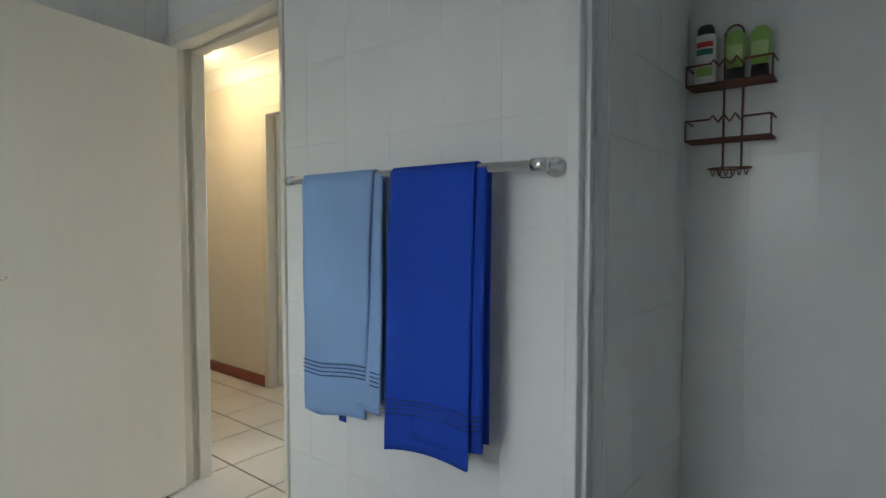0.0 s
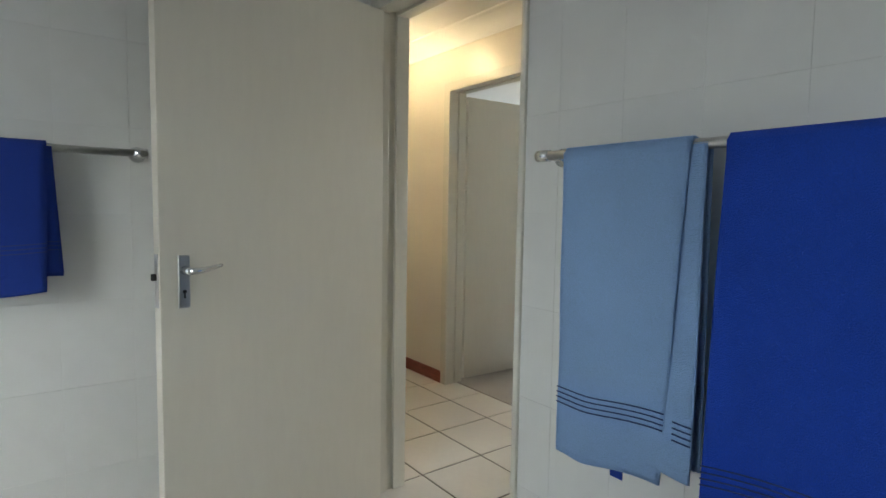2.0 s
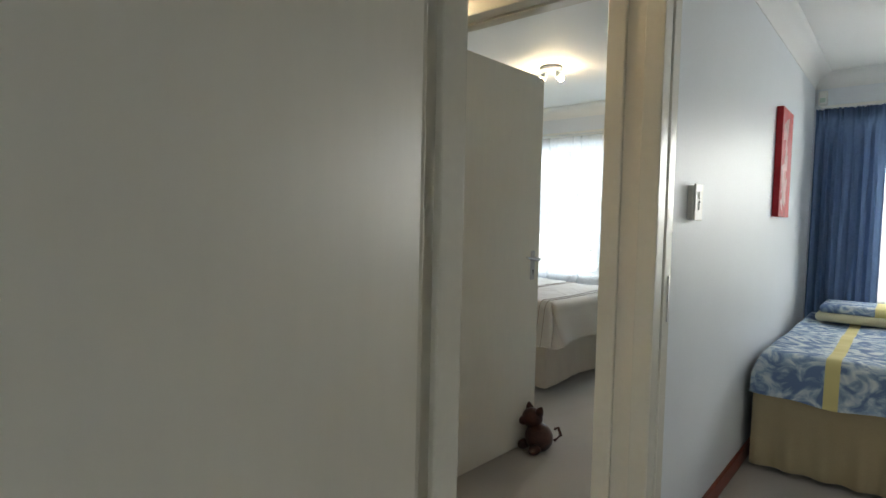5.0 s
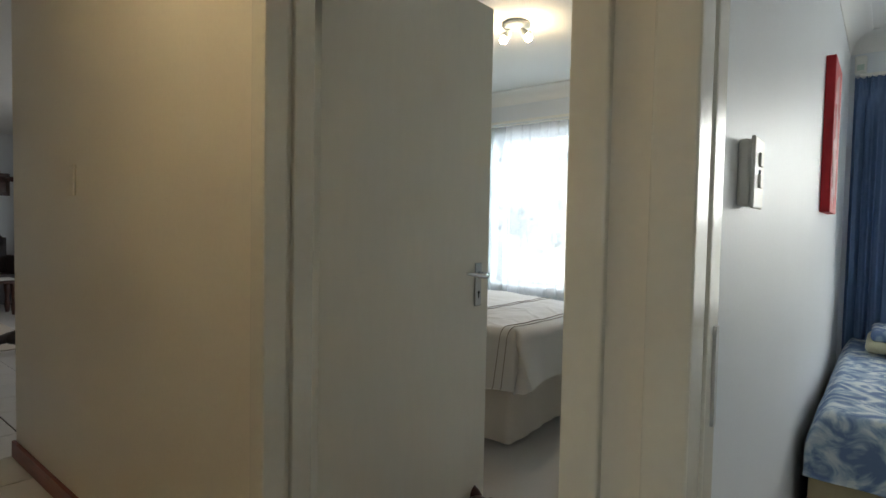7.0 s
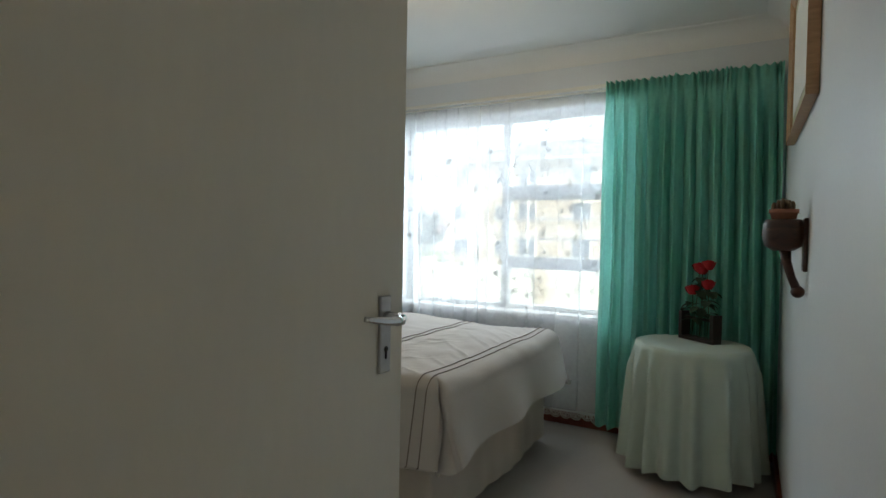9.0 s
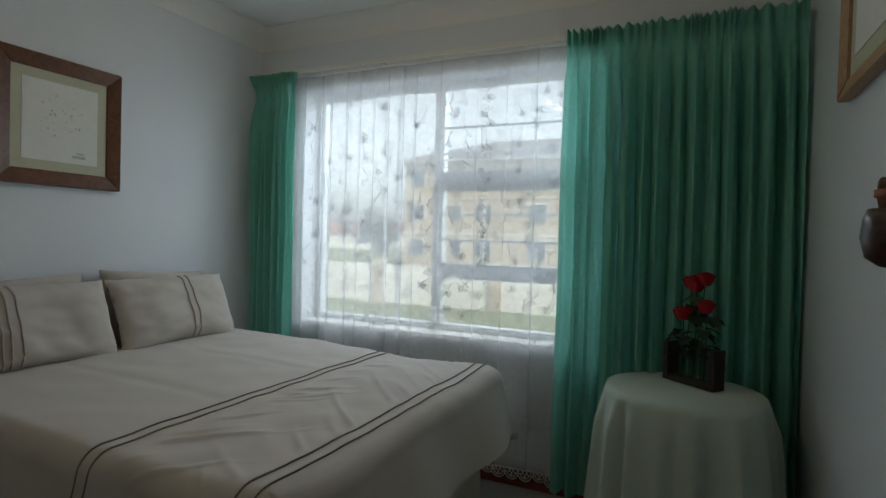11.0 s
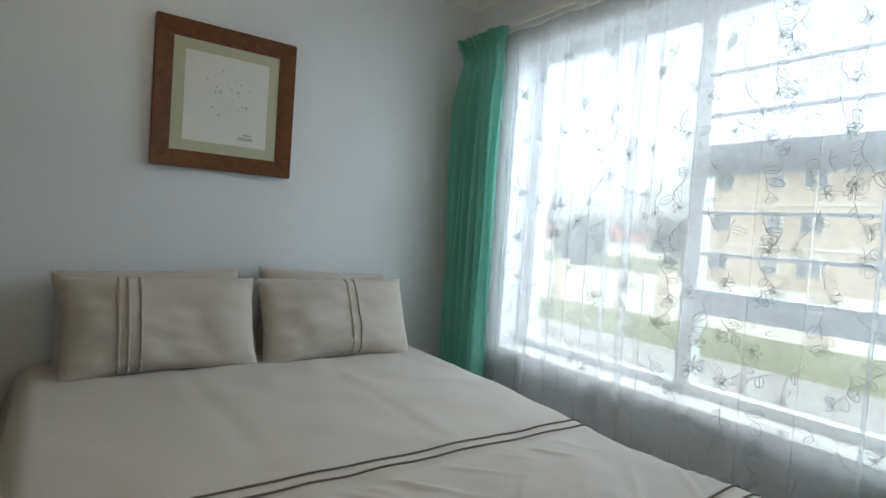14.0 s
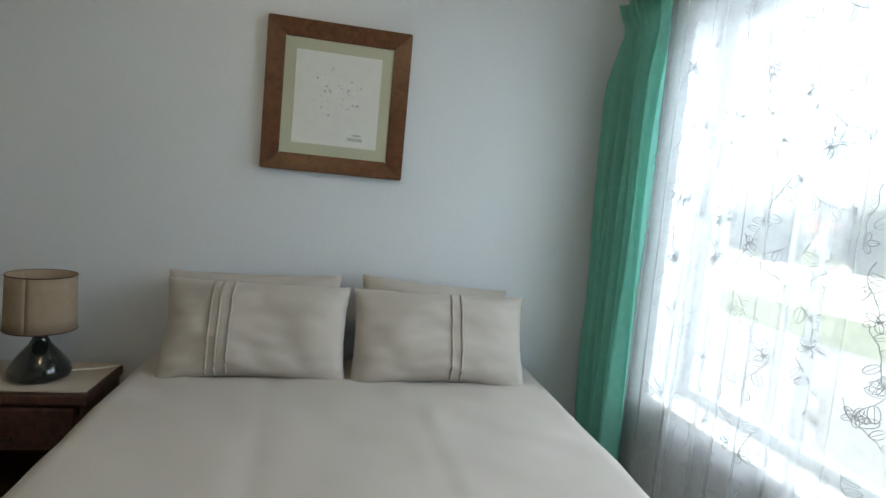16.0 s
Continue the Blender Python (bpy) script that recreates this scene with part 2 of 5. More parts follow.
def lathe(profile, seg=24, bm=None, m=None):
    """Turned form: rows of (radius, height)."""
    bm = bm or bmesh.new()
    rings = []
    for r, z in profile:
        ring = []
        for i in range(seg):
            a = 2 * math.pi * i / seg
            v = Vector((r * math.cos(a), r * math.sin(a), z))
            ring.append(bm.verts.new(m @ v if m else v))
        rings.append(ring)
    for a, b in zip(rings, rings[1:]):
        for i in range(seg):
            bm.faces.new((a[i], a[(i + 1) % seg], b[(i + 1) % seg], b[i]))
    for ring, flip in ((rings[0], True), (rings[-1], False)):
        if ring:
            bm.faces.new(ring[::-1] if flip else ring)
    return bm


def tube(points, radius, seg=8, bm=None, closed=False):
    """A round bar along points; radius may be a list."""
    bm = bm or bmesh.new()
    pts = [Vector(p) for p in points]
    rings = []
    n = len(pts)
    for i, p in enumerate(pts):
        d = (pts[(i + 1) % n] - pts[i - 1]) if closed else (pts[min(i + 1, n - 1)] - pts[max(i - 1, 0)])
        d.normalize()
        up = Vector((0, 0, 1)) if abs(d.z) < 0.9 else Vector((1, 0, 0))
        a = d.cross(up).normalized()
        b = d.cross(a)
        r = radius[i] if isinstance(radius, (list, tuple)) else radius
        rings.append([bm.verts.new(p + r * (math.cos(2 * math.pi * k / seg) * a + math.sin(2 * math.pi * k / seg) * b)) for k in range(seg)])
    pairs = list(zip(rings, rings[1:])) + ([(rings[-1], rings[0])] if closed else [])
    for a, b in pairs:
        for k in range(seg):
            bm.faces.new((a[k], a[(k + 1) % seg], b[(k + 1) % seg], b[k]))
    if not closed:
        bm.faces.new(rings[0][::-1]), bm.faces.new(rings[-1])
    bmesh.ops.recalc_face_normals(bm, faces=bm.faces[:])
    return bm


def sheet(fn, nu, nv, bm=None, thick=0.0):
    """A grid of fn(u, v) for u, v in 0..1; with thickness, a closed slab."""
    bm = bm or bmesh.new()
    g = [[bm.verts.new(fn(i / nu, j / nv)) for j in range(nv + 1)] for i in range(nu + 1)]
    fs = [bm.faces.new((g[i][j], g[i + 1][j], g[i + 1][j + 1], g[i][j + 1])) for i in range(nu) for j in range(nv)]
    if thick:
        bm.normal_update()
        bmesh.ops.solidify(bm, geom=fs, thickness=thick)
    return bm


def ball(bm, c, r, seg=12, squash=(1, 1, 1), rot=None):
    m = Matrix.Translation(c) @ (rot or Matrix.Identity(4)) @ Matrix.Diagonal((r * squash[0], r * squash[1], r * squash[2], 1))
    bmesh.ops.create_uvsphere(bm, u_segments=seg, v_segments=max(6, seg * 2 // 3), radius=1, matrix=m)
    return bm


def wall(name, material, *blocks, label="", category="wall"):
    ob = part(name, boxes(*blocks), material)
    return tagged(ob, label, category, "", "structure")


def noise2(x, y, s=1.0):
    return noise.noise(Vector((x * s, y * s, 0.37)))


# ---- the shell ----
H = 2.44
XP, XQ = -2.79, -2.655     # the two faces of the partition
tagged(part("floor", boxes((-12.6, 1.2, -1.6, 2.455, -0.12, -0.004)), GROUT_DARK), "cream ceramic tiles with dark joints", "floor", "", "structure")
tagged(part("floor", boxes((-12.6, -5.77, 2.455, 5.0, -0.12, -0.004)), GROUT_DARK), "cream ceramic tiles in the living room", "floor", "", "structure")
tagged(part("carpet_floor", boxes((-5.75, 0.6, 2.455, 6.05, -0.12, 0.006)), CARPET), "taupe short-pile fitted carpet", "carpet", "", "structure")

# bathroom wall with the towels, door opening -2.60 .. -1.78
wall("wall_bathroom_front", GROUT, (-1.745, -0.632, 1.196, 1.34, 0, H), (-2.64, -1.745, 1.2, 1.335, 2.09, H), label="white-tiled bathroom wall with a doorway")
wall("wall_corridor_south", WALL_CORRIDOR, (-6.1, -2.66, 1.24, 1.34, 0, H), label="cream gloss-painted corridor wall")
wall("wall_bathroom_side", GROUT, (-2.76, -2.646, -1.5, 1.24, 0, H), label="white-tiled bathroom side wall")
wall("wall_shower_side", GROUT, (-0.75, -0.597, 1.34, 2.25, 0, H), label="white-tiled side wall of the shower recess")
wall("wall_shower_back", GROUT, (-0.597, 1.1, 2.056, 2.25, 0, H), label="white-tiled back wall of the shower recess")
wall("wall_bathroom_east", WALL, (1.0, 1.12, -1.5, 2.136, 0, H), label="plain white bathroom end wall")
wall("wall_bathroom_rear", WALL, (-2.76, -1.75, -1.62, -1.5, 0, H), (-0.55, 1.12, -1.62, -1.5, 0, H), (-1.75, -0.55, -1.62, -1.5, 0, 1.0), (-1.75, -0.55, -1.62, -1.5, 2.0, H), label="plain white wall with an assumed window, out of view")
# corridor
wall("wall_corridor_end", WALL_CORRIDOR, (-0.9, -0.76, 1.34, 2.36, 0, H), label="cream end wall of the corridor")
wall("wall_corridor_north", WALL_CORRIDOR, (-5.855, -3.645, 2.36, 2.48, 0, H), (-3.645, -2.81, 2.36, 2.48, 2.09, H), (-2.81, -2.66, 2.36, 2.48, 0, H),
     (-2.66, -1.78, 2.36, 2.48, 2.09, H), (-1.78, -0.76, 2.36, 2.48, 0, H), label="cream gloss-painted corridor wall with two doorways")
# bedrooms
wall("wall_partition", WALL, (XP, XQ, 2.48, 5.82, 0, H), label="white wall between the two bedrooms")
wall("wall_bedroom_west", WALL, (-5.77, -5.635, 2.48, 5.82, 0, H), label="white bedroom wall behind the bed")
W0, W1, WZ0, WZ1 = -5.30, -3.62, 0.70, 2.075
wall("wall_window", WALL, (-5.77, W0, 5.82, 6.06, 0, H), (W1, -2.2, 5.82, 6.06, 0, H), (W0, W1, 5.82, 6.06, 0, WZ0), (W0, W1, 5.82, 6.06, WZ1, H),
     (-0.4, 0.6, 5.82, 6.06, 0, H), (-2.2, -0.4, 5.82, 6.06, 0, WZ0), (-2.2, -0.4, 5.82, 6.06, WZ1, H), label="white outer wall with two windows")
wall("wall_second_bedroom_east", WALL, (0.5, 0.6, 2.25, 5.82, 0, H), (-0.76, 0.5, 2.25, 2.48, 0, H), label="plain white wall of the second bedroom")
# living room
wall("wall_living_far", WALL, (-12.5, -12.35, -1.6, 5.0, 0, H), label="cream living room end wall")
# opening added out of view, for the fill lamp behind it
wall("wall_living_north", WALL, (-12.35, -9.8, 4.75, 4.9, 0, H), (-7.4, -5.77, 4.75, 4.9, 0, H), (-9.8, -7.4, 4.75, 4.9, 0, 0.5), (-9.8, -7.4, 4.75, 4.9, 2.1, H), label="cream living room wall with an added unseen opening")
wall("wall_living_east", WALL, (-5.855, -5.77, 2.48, 4.75, 0, H), label="cream living room wall")
wall("wall_living_south", WALL, (-12.35, -6.1, -1.0, -0.85, 0, H), (-6.1, -5.95, -0.85, 1.24, 0, H), label="cream living room wall")
tagged(part("ceiling", boxes((-12.6, 1.2, -1.7, 6.1, H, H + 0.1)), CEIL), "white painted board ceiling", "ceiling", "", "structure")


def cornice(points, name="cornice"):
    """A coved cornice along wall tops; each run: x0, y0, x1, y1 and the way into the room."""
    bm = bmesh.new()
    for x0, y0, x1, y1, nx, ny in points:
        prof = [(0.0, -0.112), (0.004, -0.112)] + [(0.004 + 0.1 * (1 - math.cos(a)), -0.108 + 0.1 * math.sin(a)) for a in [i * math.pi / 16 for i in range(9)]] + [(0.108, -0.004), (0.108, 0.0)]
        a = [bm.verts.new((x0 + nx * d, y0 + ny * d, H + z - 0.001)) for d, z in prof]
        b = [bm.verts.new((x1 + nx * d, y1 + ny * d, H + z - 0.001)) for d, z in prof]
        for i in range(len(prof) - 1):
            bm.faces.new((a[i], b[i], b[i + 1], a[i + 1]))
    bmesh.ops.recalc_face_normals(bm, faces=bm.faces[:])
    return tagged(part(name, bm, CEIL, smooth=True), "white coved plaster cornice", "cornice", "", "structure")


cornice([(-5.635, 5.82, XP, 5.82, 0, -1), (XP, 2.48, XP, 5.82, -1, 0), (-5.635, 2.48, -5.635, 5.82, 1, 0), (-5.635, 2.48, XP, 2.48, 0, 1)])
cornice([(-5.855, 2.36, -0.9, 2.36, 0, -1), (-6.1, 1.34, -0.9, 1.34, 0, 1)])
cornice([(XQ, 2.48, XQ, 5.82, 1, 0), (XQ, 5.82, 0.5, 5.82, 0, -1)])


def skirting(runs):
    bm = bmesh.new()
    for x0, x1, y0, y1, b in runs:
        box(bm, x0, x1, y0, y1, 0.0 if b else 0.006, 0.085, 0.004)
    return tagged(part("baseboard", bm, SKIRT), "red-brown varnished wooden skirting", "skirting", "", "structure")


skirting([(-5.87, -3.678, 2.342, 2.36, 1), (-5.87, -5.855, 2.36, 2.48, 1), (-2.757, -2.69, 2.342, 2.36, 1), (-1.73, -0.9, 2.342, 2.36, 1), (-6.1, -2.66, 1.34, 1.356, 1)])
skirting([(XQ, XQ + 0.016, 2.5, 5.8, 0)])
skirting([(-5.63, XP - 0.004, 5.803, 5.82, 0), (XP - 0.016, XP, 2.5, 5.8, 0), (-5.635, -5.62, 2.5, 5.8, 0)])


def steel_frame(name, x0, x1, y0, y1, label, top=2.045, right_lip=0.062):
    """A pressed steel door frame: an architrave lip on both wall faces and a stepped rebate. x0, x1: clear opening."""
    e = thing(name, (0, 0, 0), label, "door frame", "", "structure")
    for nm, sx, xa in (("jamb", -1, x0), ("jamb", 1, x1)):
        bm = bmesh.new()
        out = xa + sx * (0.062 if sx < 0 else right_lip)
        lo, hi = min(xa, out), max(xa, out)
        box(bm, lo, hi, y0 - 0.016, y0 + 0.05, 0, top + 0.06, 0.004)
        box(bm, lo, hi, y1 - 0.05, y1 + 0.012, 0, top + 0.06, 0.004)
        a, b = sorted((xa + sx * 0.014, out))
        box(bm, a, b, y0 + 0.05, y1 - 0.05, 0, top + 0.06)
        part(nm, bm, FRAMEPAINT, e)
    bm = bmesh.new()
    box(bm, x0 - 0.002, x1 + 0.002, y0 - 0.016, y0 + 0.05, top, top + 0.06, 0.004)
    box(bm, x0 - 0.002, x1 + 0.002, y1 - 0.05, y1 + 0.012, top, top + 0.06, 0.004)
    box(bm, x0 - 0.002, x1 + 0.002, y0 + 0.05, y1 - 0.05, top + 0.014, top + 0.06)
    part("head", bm, FRAMEPAINT, e)
    return e


f1 = steel_frame("door_frame_bathroom", -2.598, -1.765, 1.2, 1.335, "cream-painted steel frame of the bathroom doorway", 2.045, 0.02)
f2 = steel_frame("door_frame_bedroom", -3.614, -2.813, 2.36, 2.48, "cream-painted steel frame of the bedroom doorway")
f3 = steel_frame("door_frame_second_bedroom", -2.627, -1.79, 2.36, 2.48, "cream-painted steel frame of the second bedroom doorway")
for f, x in ((f1, -1.767), (f3, -2.625)):
    bm = boxes((x - 0.003, x + 0.003, f is f1 and 1.222 or 2.46, f is f1 and 1.246 or 2.475, 0.93, 1.08))
    part("strike_plate", bm, BRUSHED, f, "steel strike plate")


def lever_set(e, x, y, z, side, way, plate=CHROME):
    """A lever on a back plate. side: the face's direction in y; way: the lever's direction in x."""
    h = part("lock_plate", box(bmesh.new(), x - 0.018, x + 0.018, min(y, y + side * 0.008), max(y, y + side * 0.008), z - 0.115, z + 0.045, 0.0035, 3), DIMMED_CHROME, e, "chrome lock plate")
    bm = lathe([(0.013, 0), (0.013, 0.03), (0.011, 0.045)], 14, None, Matrix.Translation((x, y + side * 0.006, z)) @ Matrix.Rotation(-side * math.pi / 2, 4, "X"))
    tube([(x, y + side * 0.045, z), (x + way * 0.02, y + side * 0.05, z), (x + way * 0.05, y + side * 0.048, z + 0.002), (x + way * 0.085, y + side * 0.042, z + 0.008), (x + way * 0.104, y + side * 0.038, z + 0.011)],
         [0.011, 0.0105, 0.0085, 0.007, 0.005], 10, bm)
    part("lever", bm, plate, h, "curved chrome lever", True)
    k = lathe([(0.006, 0), (0.006, 0.0012)], 10, None, Matrix.Translation((x, y + side * 0.0085, z - 0.065)) @ Matrix.Rotation(-side * math.pi / 2, 4, "X"))
    box(k, x - 0.0025, x + 0.0025, min(y, y + side * 0.0098), max(y, y + side * 0.0098), z - 0.085, z - 0.065)
    part("keyhole", k, DARKHOLE, h, "dark keyhole")
    return h


def door_leaf(name, hinge, angle, width, label, knuckle=1, lever_z=1.03, clear=0.003):
    """A flush leaf whose own x runs from the hinge to the free edge."""
    e = thing(name, (*hinge, 0, 0, angle), label, "door", "", "structure")
    part("leaf", box(bmesh.new(), clear, width, -0.02, 0.02, 0.012, 2.035, 0.002), DOORPAINT, e)
    lever_set(e, width - 0.068, -0.02, lever_z, -1, -1)
    lever_set(e, width - 0.068, 0.02, lever_z, 1, -1)
    part("lock_edge", boxes((width, width + 0.0025, -0.011, 0.011, 0.94, 1.1)), BRUSHED, e, "steel lock edge plate")
    part("latch", box(bmesh.new(), width + 0.0025, width + 0.016, -0.006, 0.006, 1.022, 1.042, 0.002), DARKHOLE, e, "dark latch bolt")
    for z in (0.24, 1.78):
        bm = lathe([(0.007, 0), (0.007, 0.1)], 10, None, Matrix.Translation((-0.004, knuckle * 0.02, z)))
        box(bm, -0.004, 0.03, knuckle * 0.02 - 0.0015, knuckle * 0.02 + 0.0015, z, z + 0.1)
        part("hinge", bm, BRUSHED, e, "steel butt hinge")
    return e


door_leaf("door_bathroom", (-2.578, 1.195, 0), -77.8, 0.885, "cream painted flush door standing open into the bathroom", -1, 1.05)
door_leaf("door_bedroom", (-3.656, 2.508, 0), 87.8, 0.796, "cream painted flush door standing open into the bedroom", lever_z=1.045, clear=0.022)


# ---- bedroom window ----
def window_unit(x0, x1, z0, z1, y, label, name, mull, bars=True):
    e = thing(name, (0, 0, 0), label, "window", "", "structure")
    t = 0.045
    fr = boxes((x0, x0 + t, y - 0.025, y + 0.025, z0, z1), (x1 - t, x1, y - 0.025, y + 0.025, z0, z1), (x0 + t, x1 - t, y - 0.025, y + 0.025, z0, z0 + t), (x0 + t, x1 - t, y - 0.025, y + 0.025, z1 - t, z1), bevel=0.004)
    part("window_frame", fr, ALU, e)
    edges = [x0 + t, *mull, x1 - t]
    for m in mull:
        part("mullion", box(bmesh.new(), m - 0.03, m + 0.03, y - 0.028, y + 0.028, z0 + t, z1 - t, 0.004), ALU, e)
    for i, (a, b) in enumerate(zip(edges, edges[1:])):
        a, b = a + (0.03 if i else 0), b - (0.03 if b in mull else 0)
        if i == 1:
            for za, zb in ((1.48, 1.585), (1.0, 1.085)):
                part("transom", box(bmesh.new(), a, b, y - 0.027, y + 0.027, za, zb, 0.004), BAR_GREY, e)
                st = part("window_stay", box(bmesh.new(), (a + b) / 2 - 0.06, (a + b) / 2 + 0.06, y - 0.04, y - 0.027, zb - 0.035, zb - 0.02, 0.003), BRUSHED, e, "dull metal window stay")
            cuts = [z0 + t, 1.0, 1.085, 1.48, 1.585, z1 - t]
            for za, zb in ((cuts[0], cuts[1]), (cuts[2], cuts[3]), (cuts[4], cuts[5])):
                p = part("pane", boxes((a, b, y - 0.002, y + 0.002, za, zb)), GLASS, e)
                p.visible_shadow = False
            if bars:
                for z in (1.82, 1.68, 1.35, 1.21):
                    part("burglar_bar", tube([(a, y - 0.035, z), (b, y - 0.035, z)], 0.0075, 8), BAR_GREY, e)
        else:
            p = part("pane", boxes((a, b, y - 0.002, y + 0.002, z0 + t, z1 - t)), GLASS, e)
            p.visible_shadow = False
    part("window_sill", box(bmesh.new(), x0 - 0.0, x1 + 0.0, 5.8, y - 0.026, z0 - 0.012, z0 + 0.012, 0.005), FRAMEPAINT, e)
    return e


window_unit(W0 + 0.004, W1 - 0.005, WZ0 + 0.004, WZ1 - 0.005, 5.975, "white aluminium window with burglar bars behind lace", "window_1", (-4.475,))
window_unit(-2.195, -0.405, WZ0 + 0.012, WZ1 - 0.005, 5.975, "white aluminium window of the second bedroom", "window_2", (-1.3,), False)


# ---- curtains ----
def drape(name, x0, x1, y, z0, z1, folds, material, label, seed=0, spread=1.0, axis="x", header=0.09, neck=1.0, flare=0.0):
    """A gathered curtain: a pencil-pleat heading above loose folds that vary down its length."""
    e = thing(name, (x0, y, 0) if axis == "x" else (y, x0, 0), label, "curtain")
    w = x1 - x0
    rnd = random.Random(seed)
    ph = [rnd.uniform(0, 6.28) for _ in range(6)]
    amps = [rnd.uniform(0.35, 1.45) for _ in range(folds + 2)]

    def fn(u, v):
        z = z1 + (z0 - z1) * v
        uu = u + 0.032 * math.sin(2 * u * 6.28 + ph[0]) + 0.014 * math.sin(5 * u * 6.28 + ph[3]) + 0.01 * math.sin(11 * u * 6.28 + ph[1]) * v
        k = uu * folds
        kk = max(0.0, min(folds - 0.01, k))
        amp = amps[int(kk)] + (amps[int(kk) + 1] - amps[int(kk)]) * (kk - int(kk))
        fold = 0.9 - 1.8 * abs(math.sin(math.pi * k + 0.35 * math.sin(3 * v + ph[2]) + 0.2 * noise2(u * 9, v * 3 + seed))) + 0.4 * math.sin(2 * math.pi * k * 0.5 + ph[3] + 1.5 * v) + 0.15 * math.sin(2 * math.pi * k * 2.3 + ph[5])
        d = (z1 - z) / max(header, 1e-6)
        grow = min(1.0, max(0.25, (d - 0.8) * 0.35))
        pleat = 0.015 * math.sin(2 * math.pi * u * folds * 2.3 + ph[1]) * max(0.0, 1.2 - d * 0.8)
        depth = 0.046 * amp * fold * grow + pleat + 0.016 * noise2(u * 7, v * 4 + seed)
        x = w * (0.5 + (uu - 0.5) * (1 + (spread - 1) * v) * (1 - (1 - neck) * math.exp(-((d - 1.15) / 0.55) ** 2)))
        x -= flare * (1 - u) * max(0.0, 1 - d * 0.8)
        z += 0.012 * math.sin(u * 17 + ph[4]) * v + (0.003 * math.sin(2 * math.pi * u * folds * 2.3) + 0.006 * noise2(u * 30, seed)) * max(0.0, 1 - d)
        return Vector((x, depth, z)) if axis == "x" else Vector((depth, x, z))

    part("cloth", sheet(fn, folds * 20, 48), material, e, smooth=True)
    head = lambda u, v: fn(u, v * header * 0.75 / (z1 - z0)) + (Vector((0, -0.004, 0)) if axis == "x" else Vector((-0.004, 0, 0)))
    part("heading", sheet(head, folds * 20, 6), material, e, smooth=True)
    return e


drape("curtain", -3.75, -2.835, 5.695, 0.08, 2.163, 14, DRAPE, "full-length mint green pleated curtain", 3, 1.04)
drape("curtain", -5.575, -5.285, 5.71, 0.08, 2.15, 6, DRAPE, "drawn-back mint green curtain beside the bed", 8, 1.0, neck=0.94, flare=0.055)


def lace_y(x, z):
    v = (2.13 - z) / 2.1
    return 5.765 + 0.014 * math.sin(x * 52 + 1.3 * math.sin(x * 9)) * (0.35 + 0.65 * min(1, v * 3)) + 0.008 * math.sin(x * 23 + 2 * v) + 0.006 * noise2(x * 3, z * 1.5)


LX0, LX1 = -5.5, -3.5
lace = thing("lace_curtain", (0, 0, 0), "white sheer net curtain with leaf embroidery and scalloped hem", "curtain")


def pleat_run(x0, x1, seed):
    """The net in plan: flat stretches between narrow stitched folds, each fold three layers deep."""
    rnd = random.Random(seed)
    row = [(x0, 0.0, 0.0)]
    x = x0
    while x < x1 - 0.06:
        left = x < -4.56
        x += rnd.uniform(0.05, 0.1) if left else rnd.uniform(0.1, 0.2)
        w = rnd.uniform(0.012, 0.032) if left else rnd.choice((0.003, 0.004, 0.012))
        ph = rnd.uniform(0, 6.28)
        row += [(x, 0.0, ph), (x + w * 0.5, -0.004, ph), (x + w, -0.003, ph), (x + w * 0.5, 0.001, ph), (x, 0.004, ph), (x + w * 0.5, 0.006, ph), (x + w, 0.004, ph)]
        x += w
    row.append((x1, 0.0, 0.0))
    return row


NET_ROW = pleat_run(LX0, LX1, 12)
NET_TOP, NET_END = 2.13, 0.115


def net_sheet():
    bm = bmesh.new()
    cols = []
    for x, dy, ph in NET_ROW:
        col = []
        for j in range(25):
            v = j / 24
            z = NET_TOP + (NET_END - NET_TOP) * v
            px = x + 0.006 * math.sin(2.2 * v + ph) * v
            col.append(bm.verts.new((px, lace_y(x, z) + dy * (0.5 + v), z)))
        cols.append(col)
    for a, b in zip(cols, cols[1:]):
        for j in range(24):
            bm.faces.new((a[j], b[j], b[j + 1], a[j + 1]))
    return bm


part("net", net_sheet(), LACE, lace, smooth=True)


def crochet_edge():
    """The scalloped crochet border sewn below the net: rings in deep scallops."""
    bm = bmesh.new()
    x = LX0 + 0.03
    while x < LX1 - 0.03:
        for r in (0.034, 0.022):
            tube([(x + r * math.cos(a), lace_y(x, 0.15), NET_END - 0.022 - r * math.sin(a)) for a in [math.pi * i / 8 for i in range(9)]], 0.0032, 5, bm)
        for k in range(-1, 2):
            cx, cz = x + 0.021 * k, NET_END - 0.014
            tube([(cx + 0.0095 * math.cos(i * 0.785), lace_y(x, 0.15), cz + 0.011 * math.sin(i * 0.785)) for i in range(8)], 0.003, 5, bm, True)
        ball(bm, (x, lace_y(x, 0.15), NET_END - 0.034), 0.007, 6, (1, 0.4, 1))
        x += 0.066
    return bm


part("crochet_edge", crochet_edge(), PLASTIC, lace, "white scalloped crochet edging", True)


